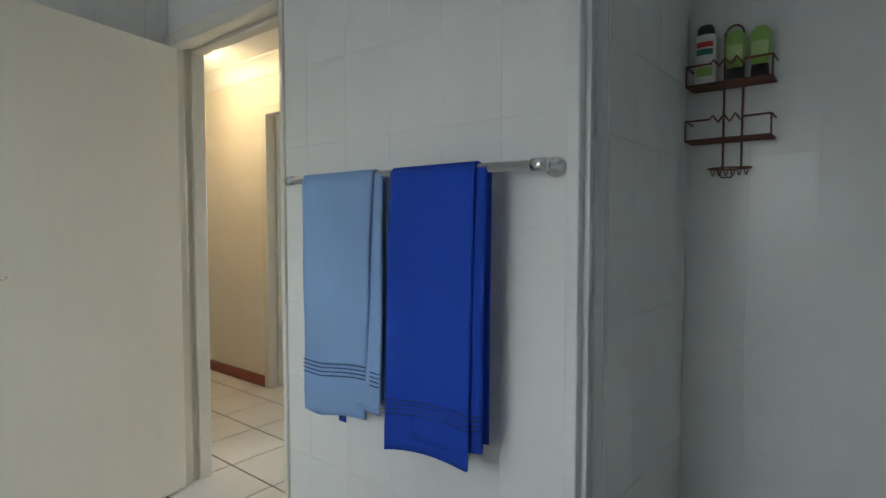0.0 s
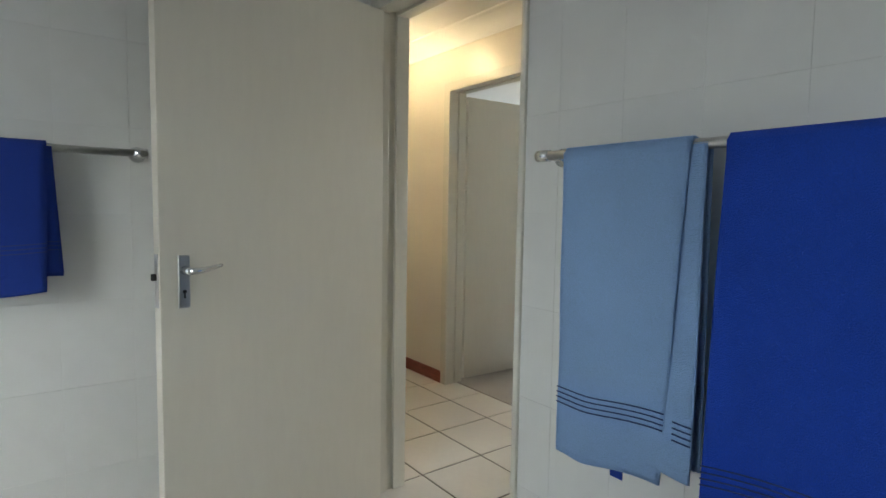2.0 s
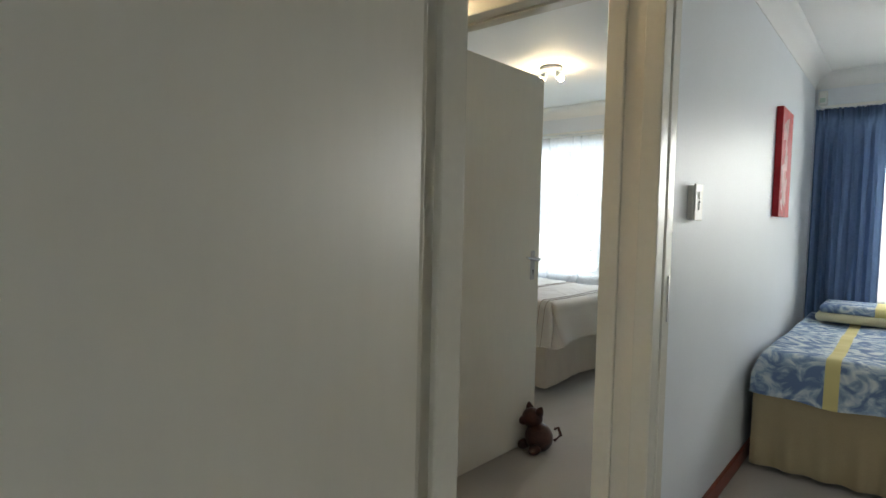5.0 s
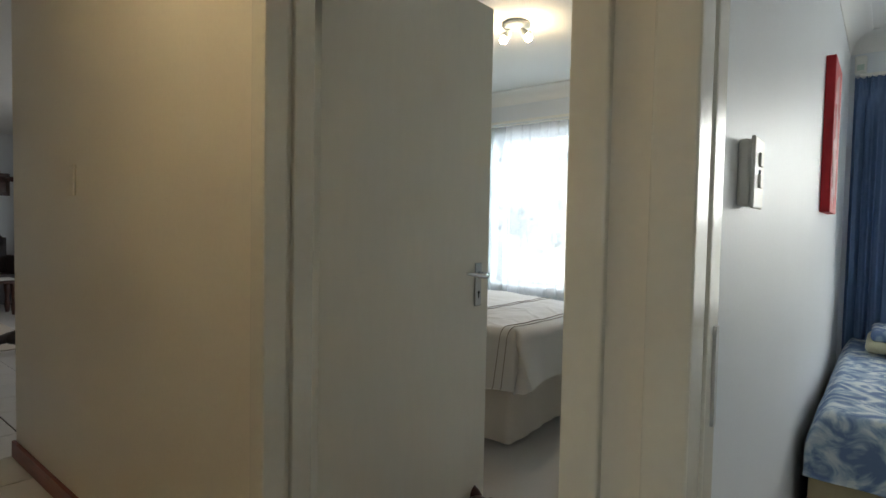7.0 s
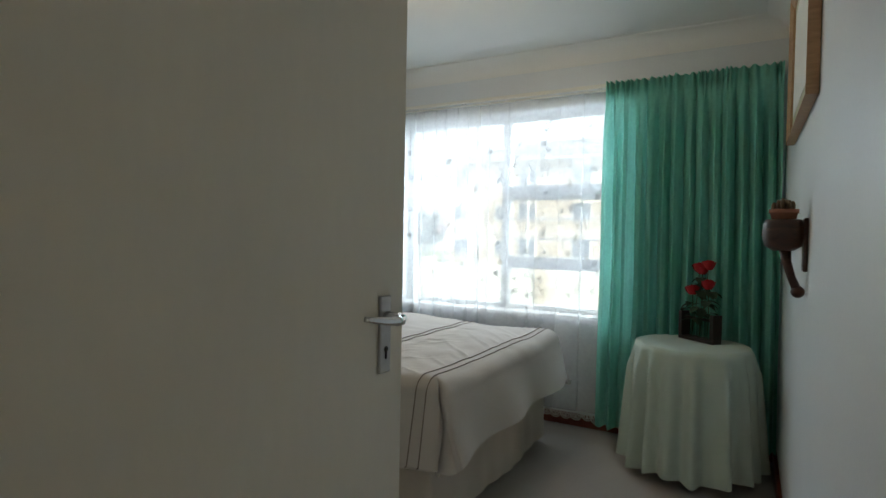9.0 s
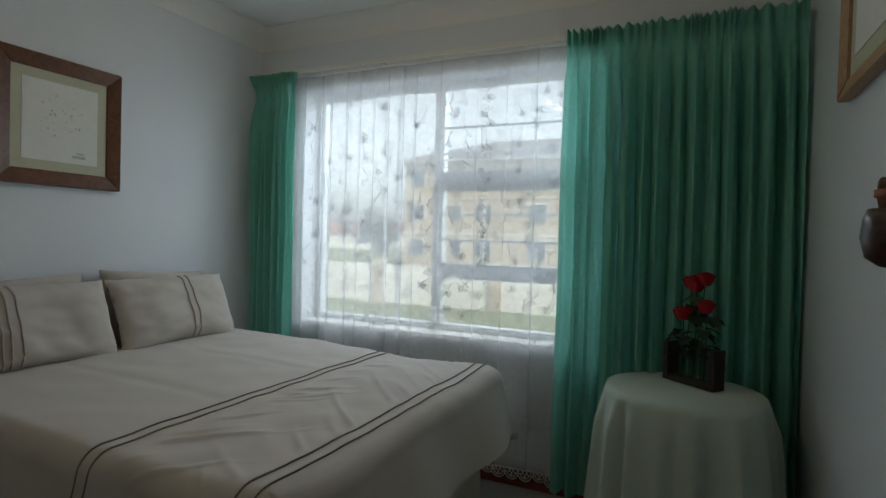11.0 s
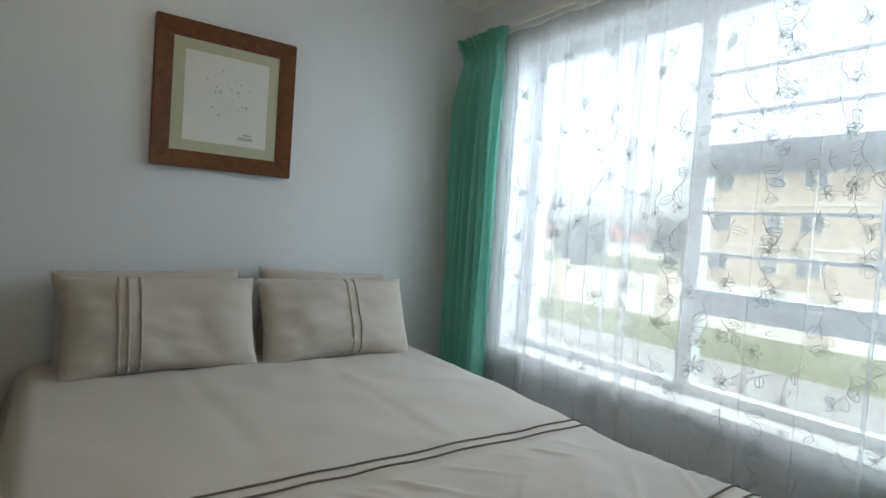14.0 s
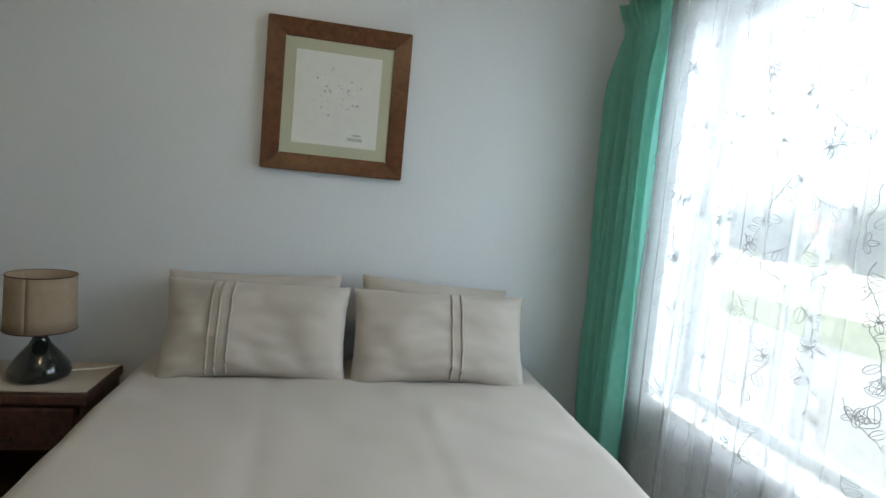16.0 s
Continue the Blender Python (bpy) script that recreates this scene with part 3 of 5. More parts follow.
def sprig_field(seed):
    """Embroidered sprigs: curled stems with outlined leaves and small rosettes, lying on the net."""
    rnd = random.Random(seed)
    bm = bmesh.new()

    def put(pts, w):
        vs = []
        for i, (x, z) in enumerate(pts):
            a, b = pts[max(i - 1, 0)], pts[min(i + 1, len(pts) - 1)]
            dx, dz = b[0] - a[0], b[1] - a[1]
            d = math.hypot(dx, dz) or 1
            nx, nz = -dz / d * w, dx / d * w
            vs.append([bm.verts.new((x + s * nx, lace_y(x + s * nx, z + s * nz) - 0.014, z + s * nz)) for s in (-1, 1)])
        for p, q in zip(vs, vs[1:]):
            bm.faces.new((p[0], q[0], q[1], p[1]))

    def leaf(x, z, a, s):
        out = []
        for i in range(11):
            t = i / 10 * 2 * math.pi
            lx, lz = s * (1 - math.cos(t)) / 2, s * 0.27 * math.sin(t)
            out.append((x + lx * math.cos(a) - lz * math.sin(a), z + lx * math.sin(a) + lz * math.cos(a)))
        put(out, 0.0008)
        put([(x, z), (x + s * math.cos(a), z + s * math.sin(a))], 0.0006)

    cols = 24
    for c in range(cols):
        x = LX0 + 0.07 + (LX1 - LX0 - 0.1) * (c + 0.2 * rnd.random()) / cols
        z = 2.06 - 0.16 * rnd.random()
        while z > 0.3:
            a0 = -math.pi / 2 + rnd.uniform(-0.7, 0.7)
            stem = []
            cx, cz, a = x + rnd.uniform(-0.015, 0.015), z, a0
            for i in range(9):
                stem.append((cx, cz))
                cx += 0.014 * math.cos(a)
                cz += 0.014 * math.sin(a)
                a += rnd.uniform(-0.5, 0.5)
                if i % 2 == 1:
                    leaf(cx, cz, a + rnd.choice((-1, 1)) * rnd.uniform(0.7, 1.4), rnd.uniform(0.026, 0.042))
            put(stem, 0.0009)
            if rnd.random() < 0.7:
                for k in range(5):
                    leaf(cx, cz, a + k * 1.256, 0.023)
            z -= rnd.uniform(0.11, 0.17)
    return bm


part("embroidery", sprig_field(5), LACE_THREAD, lace, "white leaf and flower embroidery, toned grey as backlit")
rod = thing("curtain_wire", (0, 0, 0), "thin white curtain wire on small hooks", "curtain rail")
part("wire", tube([(-5.6, 5.775, 2.14), (-2.83, 5.775, 2.14)], 0.006, 8), PLASTIC, rod)
part("rail", box(bmesh.new(), -5.625, -2.84, 5.735, 5.75, 2.15, 2.172, 0.003), PLASTIC, rod)
for x in (-5.58, -4.75, -3.79, -2.86):
    part("hook", tube([(x, 5.82, 2.165), (x, 5.77, 2.165), (x, 5.765, 2.15)], 0.005, 8), BRUSHED, rod, "steel hook")


# ---- bed ----
BX0, BX1, BY0, BY1, BZ = -5.615, -3.9, 4.03, 5.485, 0.675
bed = thing("bed", (0, 0, 0), "double bed base and mattress with cream valance", "bed")
part("mattress", box(bmesh.new(), BX0, BX1 - 0.07, BY0 + 0.05, BY1 - 0.05, 0.36, BZ - 0.03, 0.04, 3), VALANCE, bed)
part("base", box(bmesh.new(), BX0, BX1 - 0.1, BY0 + 0.08, BY1 - 0.08, 0.1, 0.35, 0.01), DARKWOOD, bed)


def valance(u, v):
    """The gathered skirt round three sides."""
    L = [BX1 - 0.09 - BX0, BY1 - BY0 - 0.14, BX1 - 0.09 - BX0]
    s = u * sum(L)
    off = 0.004 * math.sin(s * 40) * v + 0.012 * v + 0.006 * math.sin(s * 11)
    z = 0.36 + (0.05 - 0.36) * v + 0.008 * math.sin(s * 7) * v
    if s < L[0]:
        return Vector((BX0 + s, BY0 + 0.07 - off, z))
    if s < L[0] + L[1]:
        return Vector((BX1 - 0.09 + off, BY0 + 0.07 + (s - L[0]), z))
    return Vector((BX1 - 0.09 - (s - L[0] - L[1]), BY1 - 0.07 + off, z))


part("valance", sheet(valance, 260, 6), VALANCE, bed, "cream gathered valance", True)


rnd = random.Random(21)
CREASES = []
for i in range(34):
    x = rnd.choice((-4.43, -4.03)) + rnd.uniform(-0.02, 0.02)
    CREASES.append((x, 3.8 + 1.9 * (i + rnd.random()) / 34, rnd.uniform(0.5, 1.1) * (1 if x < -4.2 else -1), rnd.uniform(0.12, 0.34) * (1 if x < -4.2 else -1), rnd.uniform(0.004, 0.011), rnd.uniform(0.009, 0.017)))


def crease(x, y):
    """Sharp slanting wrinkles that start at the piped seams and die out across the band."""
    h = 0.0
    for cx, cy, slope, run, top, wide in CREASES:
        t = (x - cx) / run
        if 0 <= t <= 1:
            d = (y - cy - slope * (x - cx) - 0.03 * t * t) / wide
            if abs(d) < 3:
                h += top * (1 - t) * math.exp(-d * d) * min(1, t * 6 + 0.3)
    return h


def duvet_point(x, y):
    """The cover: flat on top, rounded over the edges, hanging with soft folds. x, y run over the laid-out cloth."""
    r = 0.07
    def over(d):
        if d <= 0:
            return 0.0, 0.0
        arc = r * math.pi / 2
        if d < arc:
            return r * math.sin(d / r), r * (1 - math.cos(d / r))
        return r + 0.16 * (d - arc), r + (d - arc) * 0.985
    ex, dz1 = over(x - (BX1 - r))
    px = min(x, BX1 - r) + ex
    if y > (BY0 + BY1) / 2:
        ey, dz2 = over(y - (BY1 - r))
        py = min(y, BY1 - r) + ey
    else:
        ey, dz2 = over((BY0 + r) - y)
        py = max(y, BY0 + r) - ey
    dz = max(dz1, dz2) + 0.25 * min(dz1, dz2)
    tuck = 0.6 * min(dz1, dz2) / (max(dz1, dz2) + 1e-6)
    px -= ex * tuck
    py -= ey * tuck * (1 if y > (BY0 + BY1) / 2 else -1)
    hang = max(0, dz - 0.06)
    if dz1 > 0.06:
        px += hang * 0.35 * (0.32 + 0.55 * math.sin(y * 11 + 0.8) * 0.4 + 0.3 * noise2(y, 3, 4))
    if dz2 > 0.06:
        py += (1 if y > 4.7 else -1) * hang * 0.25 * (0.4 + 0.5 * math.sin(x * 10) * 0.5 + 0.3 * noise2(x, 7, 4))
    puff = 0.010 * noise2(x, y, 3.0) + 0.005 * noise2(x, y, 9)
    ruche = 0.0
    if -4.44 < x < -4.02:
        k = min(1, (x + 4.44) / 0.06, (-4.02 - x) / 0.06)
        ruche = 0.010 * k * 0.6 * noise2(x * 0.9 + y * 0.9, y * 0.5 - x * 0.4, 9) + k * crease(x, y)
    seam = -0.003 * math.exp(-((y - 4.5 - 0.02 * math.sin(5 * x)) / 0.03) ** 2) - 0.003 * math.exp(-((y - 4.97 - 0.02 * math.sin(4 * x)) / 0.03) ** 2) if x < -4.55 else 0
    lip = 0.003 if -4.52 < x < -4.45 or -4.04 < x < -3.96 else 0
    return Vector((px, py, max(0.36 + 0.03 * noise2(x, y, 5), BZ - dz) + 0.028 * min(1, max(0, (-4.45 - x) / 0.9)) + (puff + ruche + seam + lip) * (1 if dz < 0.05 else 0.5)))


CX0, CX1, CY0, CY1 = BX0, BX1 + 0.25, BY0 - 0.33, BY1 + 0.33
cover = thing("duvet_cover", (0, 0, 0), "beige cotton duvet cover with piped bands, darkened for shadow lines", "bedspread")
part("cloth", sheet(lambda u, v: duvet_point(CX0 + (CX1 - CX0) * u, CY0 + (CY1 - CY0) * v), 230, 260), DUVET, cover, smooth=True)
for x in (-4.505, -4.465, -4.02, -3.975):
    pts = [duvet_point(x, CY0 + (CY1 - CY0) * i / 150) + Vector((0, 0, 0.003)) for i in range(151)]
    part("piping", tube(pts, 0.0024, 6), DUVET_SHADOW, cover, "beige piping darkened for its shadow lines", True)


def pillow(cx, y0, y1, z0, h, lean, label, bands=(), seed=0, x_bottom=-5.4, tilt=0.0):
    """A plump pillow standing against the wall."""
    w = (y1 - y0)
    m = Matrix.Translation((x_bottom, (y0 + y1) / 2, z0)) @ Matrix.Rotation(radians(tilt), 4, "X") @ Matrix.Rotation(-radians(lean), 4, "Y")
    e = thing("pillow", m, label, "pillow", "pillows on the bed")

    def edge(a, b):
        f = (1 - abs(a) ** 3.2) * (1 - abs(b) ** 3.2)
        return max(0.0, f) ** 0.55

    def shape(side):
        def fn(u, v):
            a, b = u * 2 - 1, v * 2 - 1
            t = 0.075 * edge(a, b) * (1 + 0.25 * noise2(a * 1.4 + seed, b * 1.4)) + 0.008 * noise2(a * 4, b * 4 + seed) + 0.004 * abs(noise2(a * 9 + b * 4, b * 5 - a * 3 + seed)) * (abs(a) + abs(b)) * 0.7
            pull = 1 - 0.045 * (1 - b * b) * (abs(a) ** 4) - 0.0
            pz = 1 - 0.05 * (1 - a * a) * (abs(b) ** 4)
            sag = -0.012 * (1 - b) * abs(a) ** 2
            return Vector((side * t * (1.0 if side > 0 else 0.6), a * w / 2 * pull, h / 2 + b * h / 2 * pz + sag))
        return fn
    bm = sheet(shape(1), 48, 36)
    sheet(lambda u, v: shape(-1)(1 - u, v), 48, 36, bm)
    bmesh.ops.remove_doubles(bm, verts=bm.verts[:], dist=0.002)
    part("case", bm, DUVET, e, smooth=True)
    for by in bands:
        u = (by - y0) / w
        pts = [shape(1)(u, 0.02 + 0.96 * i / 30) + Vector((0.002, 0, 0)) for i in range(31)]
        part("band", tube(pts, 0.0042, 6), PIPING_SHADED, e, "raised piping, toned darker for its shading", True)
    return e


pillow(0, 4.135, 4.735, 0.698, 0.325, 22, "beige pillow with piped bands standing on the bed", (4.293, 4.32, 4.355), 1, -5.37)
pillow(0, 4.745, 5.375, 0.698, 0.325, 22, "beige pillow with piped bands standing on the bed", (5.09, 5.125), 4, -5.37)
pillow(0, 4.12, 4.71, 0.70, 0.325, 12, "beige pillow leaning on the wall behind another", (), 7, -5.51, 1.5)
pillow(0, 4.76, 5.32, 0.70, 0.33, 12, "beige pillow leaning on the wall behind another", (), 9, -5.51, -3.0)


# ---- picture above the bed ----
def framed(name, x, y0, y1, z0, z1, side, border, fw, depth, mat_frame, label, inner):
    """A mitred picture frame on a wall at x facing side."""
    e = thing(name, (x, (y0 + y1) / 2, z0), label, "picture")
    w, h = (y1 - y0) / 2, z1 - z0
    for nm, quad in (("bottom", ((-w, 0), (w, 0), (w - fw, fw), (-w + fw, fw))), ("top", ((-w, h), (w, h), (w - fw, h - fw), (-w + fw, h - fw))),
                     ("left", ((-w, 0), (-w, h), (-w + fw, h - fw), (-w + fw, fw))), ("right", ((w, 0), (w, h), (w - fw, h - fw), (w - fw, fw)))):
        bm = bmesh.new()
        back = [bm.verts.new((0, a, b)) for a, b in quad]
        front = [bm.verts.new((side * (depth if i < 2 else depth * 0.6), a, b)) for i, (a, b) in enumerate(quad)]
        bm.faces.new(back), bm.faces.new(front)
        for i in range(4):
            bm.faces.new((back[i], back[(i + 1) % 4], front[(i + 1) % 4], front[i]))
        bmesh.ops.recalc_face_normals(bm, faces=bm.faces[:])
        bmesh.ops.bevel(bm, geom=bm.edges[:], offset=0.003, segments=2, affect="EDGES")
        part("moulding", bm, mat_frame, e)
    x1 = side * depth * 0.4
    part("mount", boxes((min(x1 - side * 0.004, x1), max(x1 - side * 0.004, x1), -w + fw - 0.004, w - fw + 0.004, fw - 0.004, h - fw + 0.004)), MATBOARD, e, "sage green mount")
    b = border
    x2 = x1 + side * 0.002
    part("paper", boxes((min(x1, x2), max(x1, x2), -w + fw + b, w - fw - b, fw + b, h - fw - b)), inner, e, "pale paper")
    return e


pic = framed("framed_print", -5.632, 4.382, 4.89, 1.393, 1.925, 1, 0.04, 0.062, 0.028, FRAME_BROWN, "square print in a brown wooden frame with sage mount", PAPER)
rnd = random.Random(4)
bm = bmesh.new()
for i in range(46):
    a, r = rnd.uniform(0, 6.28), 0.09 * math.sqrt(rnd.random())
    y, z = r * math.cos(a) * 1.0, 0.29 + r * math.sin(a)
    s = rnd.uniform(0.0012, 0.004)
    box(bm, 0.0142, 0.0147, y - s, y + s, z - s, z + s)
box(bm, 0.0142, 0.0147, 0.045, 0.1, 0.125, 0.137), box(bm, 0.0142, 0.0147, 0.06, 0.095, 0.143, 0.15)
tagged(part("drawing", bm, INK, pic, "faint grey dotted drawing"), kind="stuff")
framed("framed_print", XP - 0.001, 4.16, 5.1, 1.635, 2.25, -1, 0.05, 0.05, 0.034, FRAME_OAK, "print in a pale oak frame on the white wall", PAPER)


# ---- round table with roses ----
table = thing("round_table", (-3.2, 5.45, 0), "small round bedside table under a cloth", "table")
part("tabletop", lathe([(0.258, 0.65), (0.266, 0.655), (0.266, 0.67), (0.262, 0.675)], 40), DARKWOOD, table)
part("pedestal", lathe([(0.16, 0.006), (0.15, 0.03), (0.03, 0.06), (0.028, 0.62), (0.08, 0.65)], 20), DARKWOOD, table)
cloth = thing("tablecloth", (-3.2, 5.45, 0), "pale mint round tablecloth hanging in folds to the carpet", "tablecloth")


def cloth_fn(u, v):
    a = 2 * math.pi * u
    R = 0.282
    if v < 0.3:
        return Vector((R * v / 0.3 * math.cos(a), R * v / 0.3 * math.sin(a), 0.6805 - 0.004 * (v / 0.3) ** 8))
    t = (v - 0.3) / 0.7
    f = math.sin(17 * a + 1.1 * math.sin(3 * a)) + 0.45 * math.sin(7 * a + 1) + 0.3 * math.sin(29 * a + 2 * math.sin(2 * a))
    r = R + 0.012 * min(1, t * 6) + 0.032 * t + 0.03 * f * min(1, t * 5) * (0.42 + 0.58 * t)
    return Vector((r * math.cos(a), r * math.sin(a), 0.676 - 0.008 * min(1, t * 8) - 0.61 * t + 0.012 * math.sin(6 * a) * t))


part("cloth", sheet(cloth_fn, 300, 34), CLOTH_PALE, cloth, smooth=True)

vase = thing("bud_vase", (-3.17, 5.535, 0.6815, 0, 0, -39), "dark wooden rack holding glass tubes for roses", "vase")
part("rack", boxes((-0.115, 0.115, -0.032, 0.032, 0, 0.02), (-0.115, -0.092, -0.032, 0.032, 0.02, 0.15), (0.092, 0.115, -0.032, 0.032, 0.02, 0.15), bevel=0.002), BLACKWOOD, vase)
part("crossbar", box(bmesh.new(), -0.092, 0.092, -0.006, 0.006, 0.11, 0.125, 0.002), BLACKWOOD, vase)
for x in (-0.05, 0.0, 0.05):
    bm = lathe([(0.008, 0.021), (0.016, 0.026), (0.016, 0.15), (0.018, 0.152), (0.0145, 0.152), (0.0145, 0.03)], 16, None, Matrix.Translation((x, 0.0, 0)))
    p = part("glass_tube", bm, TUBE, vase, "clear glass tube", True)
    p.visible_shadow = False


def rose(base, tip, lean, seed):
    """A silk rose: stem, toothed leaves and a spiral of petals."""
    e = thing("rose", base, "red silk rose with dark green leaves", "flower", "roses in the vase")
    rnd = random.Random(seed)
    h = tip
    top = Vector((lean[0], lean[1], h))
    part("stem", tube([Vector((0, 0, 0)), top * 0.5 + Vector((0.004, 0, 0)), top], 0.0025, 6), STEM, e)
    for k in range(15):
        a, lay = k * 2.4, k / 14
        r = 0.008 + 0.026 * lay
        def pet(u, v, a=a, r=r, lay=lay):
            ang = a + (u - 0.5) * 1.9
            rr = r * (0.5 + 0.55 * math.sin(min(1, v * 1.1) * 1.7)) + 0.008 * lay * max(0, v - 0.75) * 4 * (0.6)
            return top + Vector((rr * math.cos(ang), rr * math.sin(ang), -0.022 + v * (0.056 - 0.012 * lay) - 0.01 * (2 * u - 1) ** 2 * v))
        part("petal", sheet(pet, 5, 5), ROSE, e, "deep red silk petal", True)
    for k in range(9):
        t = rnd.uniform(0.3, 0.9)
        a = rnd.uniform(0, 6.28)
        s = rnd.uniform(0.045, 0.075)
        o = top * t
        bm = bmesh.new()
        def lf(u, v, o=o, a=a, s=s):
            along, across = s * (0.25 + u), s * 0.36 * math.sin(math.pi * min(1, u * 0.97 + 0.03)) * (2 * v - 1)
            return o + Vector((along * math.cos(a) - across * math.sin(a), along * math.sin(a) + across * math.cos(a), 0.3 * along - 1.2 * along * u * 0.5 + 0.25 * abs(across)))
        sheet(lf, 8, 4, bm)
        part("leaf", bm, LEAF, e, smooth=True)
    return e


c, s = math.cos(radians(-39)), math.sin(radians(-39))
for dx, h, lean, sd in ((-0.05, 0.36, (0.03, 0.0), 1), (-0.05, 0.24, (-0.0, -0.03), 2), (0.0, 0.375, (0.035, 0.02), 3), (0.05, 0.275, (0.0, -0.01), 4), (0.0, 0.35, (0.005, 0.03), 5)):
    rose((-3.17 + c * dx, 5.535 + s * dx, 0.71), h, lean, sd)


# ---- nightstand and lamp ----
ns = thing("nightstand", (-5.475, 3.72, 0), "dark walnut nightstand with a drawer beside the bed", "nightstand")
part("top", box(bmesh.new(), -0.145, 0.155, -0.26, 0.245, 0.615, 0.65, 0.008), DARKWOOD, ns)
part("side_panel", box(bmesh.new(), -0.14, 0.13, -0.25, -0.23, 0.02, 0.615, 0.003), DARKWOOD, ns)
part("side_panel", box(bmesh.new(), -0.14, 0.13, 0.215, 0.235, 0.02, 0.615, 0.003), DARKWOOD, ns)
part("back_panel", boxes((-0.145, -0.13, -0.23, 0.215, 0.02, 0.615)), DARKWOOD, ns)
dr = part("drawer", box(bmesh.new(), 0.125, 0.148, -0.228, 0.213, 0.47, 0.605, 0.008), DARKWOOD, ns)
part("drawer_pull", box(bmesh.new(), 0.148, 0.162, -0.06, 0.05, 0.5, 0.515, 0.004), BLACKWOOD, dr, "dark wooden pull")
part("shelf", boxes((-0.13, 0.13, -0.23, 0.215, 0.3, 0.32)), DARKWOOD, ns)
part("foot_rail", boxes((-0.13, 0.13, -0.23, 0.215, 0.03, 0.07)), DARKWOOD, ns)
run = thing("table_runner", (-5.475, 3.72, 0.65), "beige cloth covering the nightstand top", "cloth")
part("cloth", box(bmesh.new(), -0.142, 0.14, -0.255, 0.238, 0.0005, 0.006, 0.002), CREAMCLOTH, run)
tl = thing("table_lamp", (-5.455, 3.775, 0.6565), "table lamp with dark glazed base and beige drum shade", "lamp")
part("base", lathe([(0.07, 0), (0.084, 0.006), (0.088, 0.02), (0.08, 0.045), (0.055, 0.08), (0.03, 0.11), (0.021, 0.13), (0.019, 0.15)], 32), LAMPBASE, tl, "glossy dark green ceramic base", True)
part("socket", lathe([(0.012, 0.15), (0.012, 0.2), (0.016, 0.205), (0.016, 0.23)], 16), PLASTIC, tl)
part("shade", sheet(lambda u, v: Vector(((0.098 - 0.004 * v) * math.cos(u * 2 * math.pi), (0.098 - 0.004 * v) * math.sin(u * 2 * math.pi), 0.158 + 0.175 * v)), 48, 4, None, 0.0015), LAMPSHADE, tl, "beige linen drum shade", True)
for z, r in ((0.159, 0.098), (0.332, 0.0945)):
    bm = tube([(r * math.cos(i * 0.1963), r * math.sin(i * 0.1963), z) for i in range(32)], 0.002, 6, None, True)
    part("rim", bm, DARKWOOD, tl, "dark shade rim")
bm = bmesh.new()
for a in (0, 2.094, 4.189):
    tube([(0.012, 0, 0.22), (0.094 * math.cos(a), 0.094 * math.sin(a), 0.325)], 0.0015, 6, bm)
part("spider", bm, BRUSHED, tl)
part("cord", tube([(-0.06, 0.06, 0.004), (-0.08, 0.12, 0.003), (-0.1, 0.16, 0.004), (-0.13, 0.19, 0.003)], 0.003, 6), PLASTIC, tl, "white flex")

# ---- bedroom ceiling light ----
cl = thing("ceiling_light", (-4.2, 4.41, H), "small round ceiling spotlight with lit bulbs", "ceiling light")
part("canopy", lathe([(0.085, -0.002), (0.085, -0.018), (0.06, -0.03), (0.02, -0.034)][::-1], 28), ALU, cl, "pale metal canopy", True)
for a, up in ((200, 0.09), (20, 0.11)):
    d = Vector((math.cos(radians(a)), math.sin(radians(a)), 0))
    o = d * 0.045 + Vector((0, 0, -0.055))
    sp = part("spot_cup", tube([Vector((0, 0, -0.03)) + d * 0.03, o, o + d * 0.02 + Vector((0, 0, -0.02))], [0.008, 0.02, 0.032], 14), ALU, cl, "pale metal spot cup", True)
    part("bulb", ball(bmesh.new(), o + d * 0.03 + Vector((0, 0, -0.035)), 0.024, 14), BULB, sp, "lit warm bulb", True)
co = thing("ceiling_light", (-3.85, 1.86, H), "round glass ceiling light in the corridor", "ceiling light")
part("canopy", lathe([(0.03, -0.05), (0.1, -0.03), (0.11, -0.015), (0.11, -0.002)], 28), BRUSHED, co, "", True)
part("bulb", ball(bmesh.new(), (0, 0, -0.085), 0.035, 16), BULB, co, "lit warm bulb", True)

# ---- things on the partition wall ----
sc = thing("wall_planter", (XP, 4.38, 1.225), "carved wooden pipe-shaped wall planter with small potted cactus", "wall planter")
bm = lathe([(0.03, -0.055), (0.052, -0.04), (0.06, -0.005), (0.056, 0.03), (0.05, 0.045), (0.042, 0.045), (0.04, 0.02)], 20, None, Matrix.Translation((-0.066, 0, 0.02)))
part("bowl", bm, DARKWOOD, sc, "dark carved bowl", True)
part("stem", tube([(-0.06, 0.0, -0.03), (-0.055, 0.0, -0.07), (-0.04, 0.0, -0.12), (-0.026, 0.0, -0.155)], [0.018, 0.014, 0.012, 0.013], 12), CARVED, sc, "", True)
part("knob", ball(bmesh.new(), (-0.022, 0, -0.165), 0.02, 14), CARVED, sc, "", True)
part("back_plate", box(bmesh.new(), -0.012, 0, -0.03, 0.03, -0.1, 0.07, 0.004), CARVED, sc)
part("pot", lathe([(0.028, 0.03), (0.038, 0.085), (0.042, 0.085), (0.042, 0.098), (0.034, 0.098)], 20, None, Matrix.Translation((-0.066, 0, 0))), TERRACOTTA, sc, "small clay pot", True)
bm = bmesh.new()
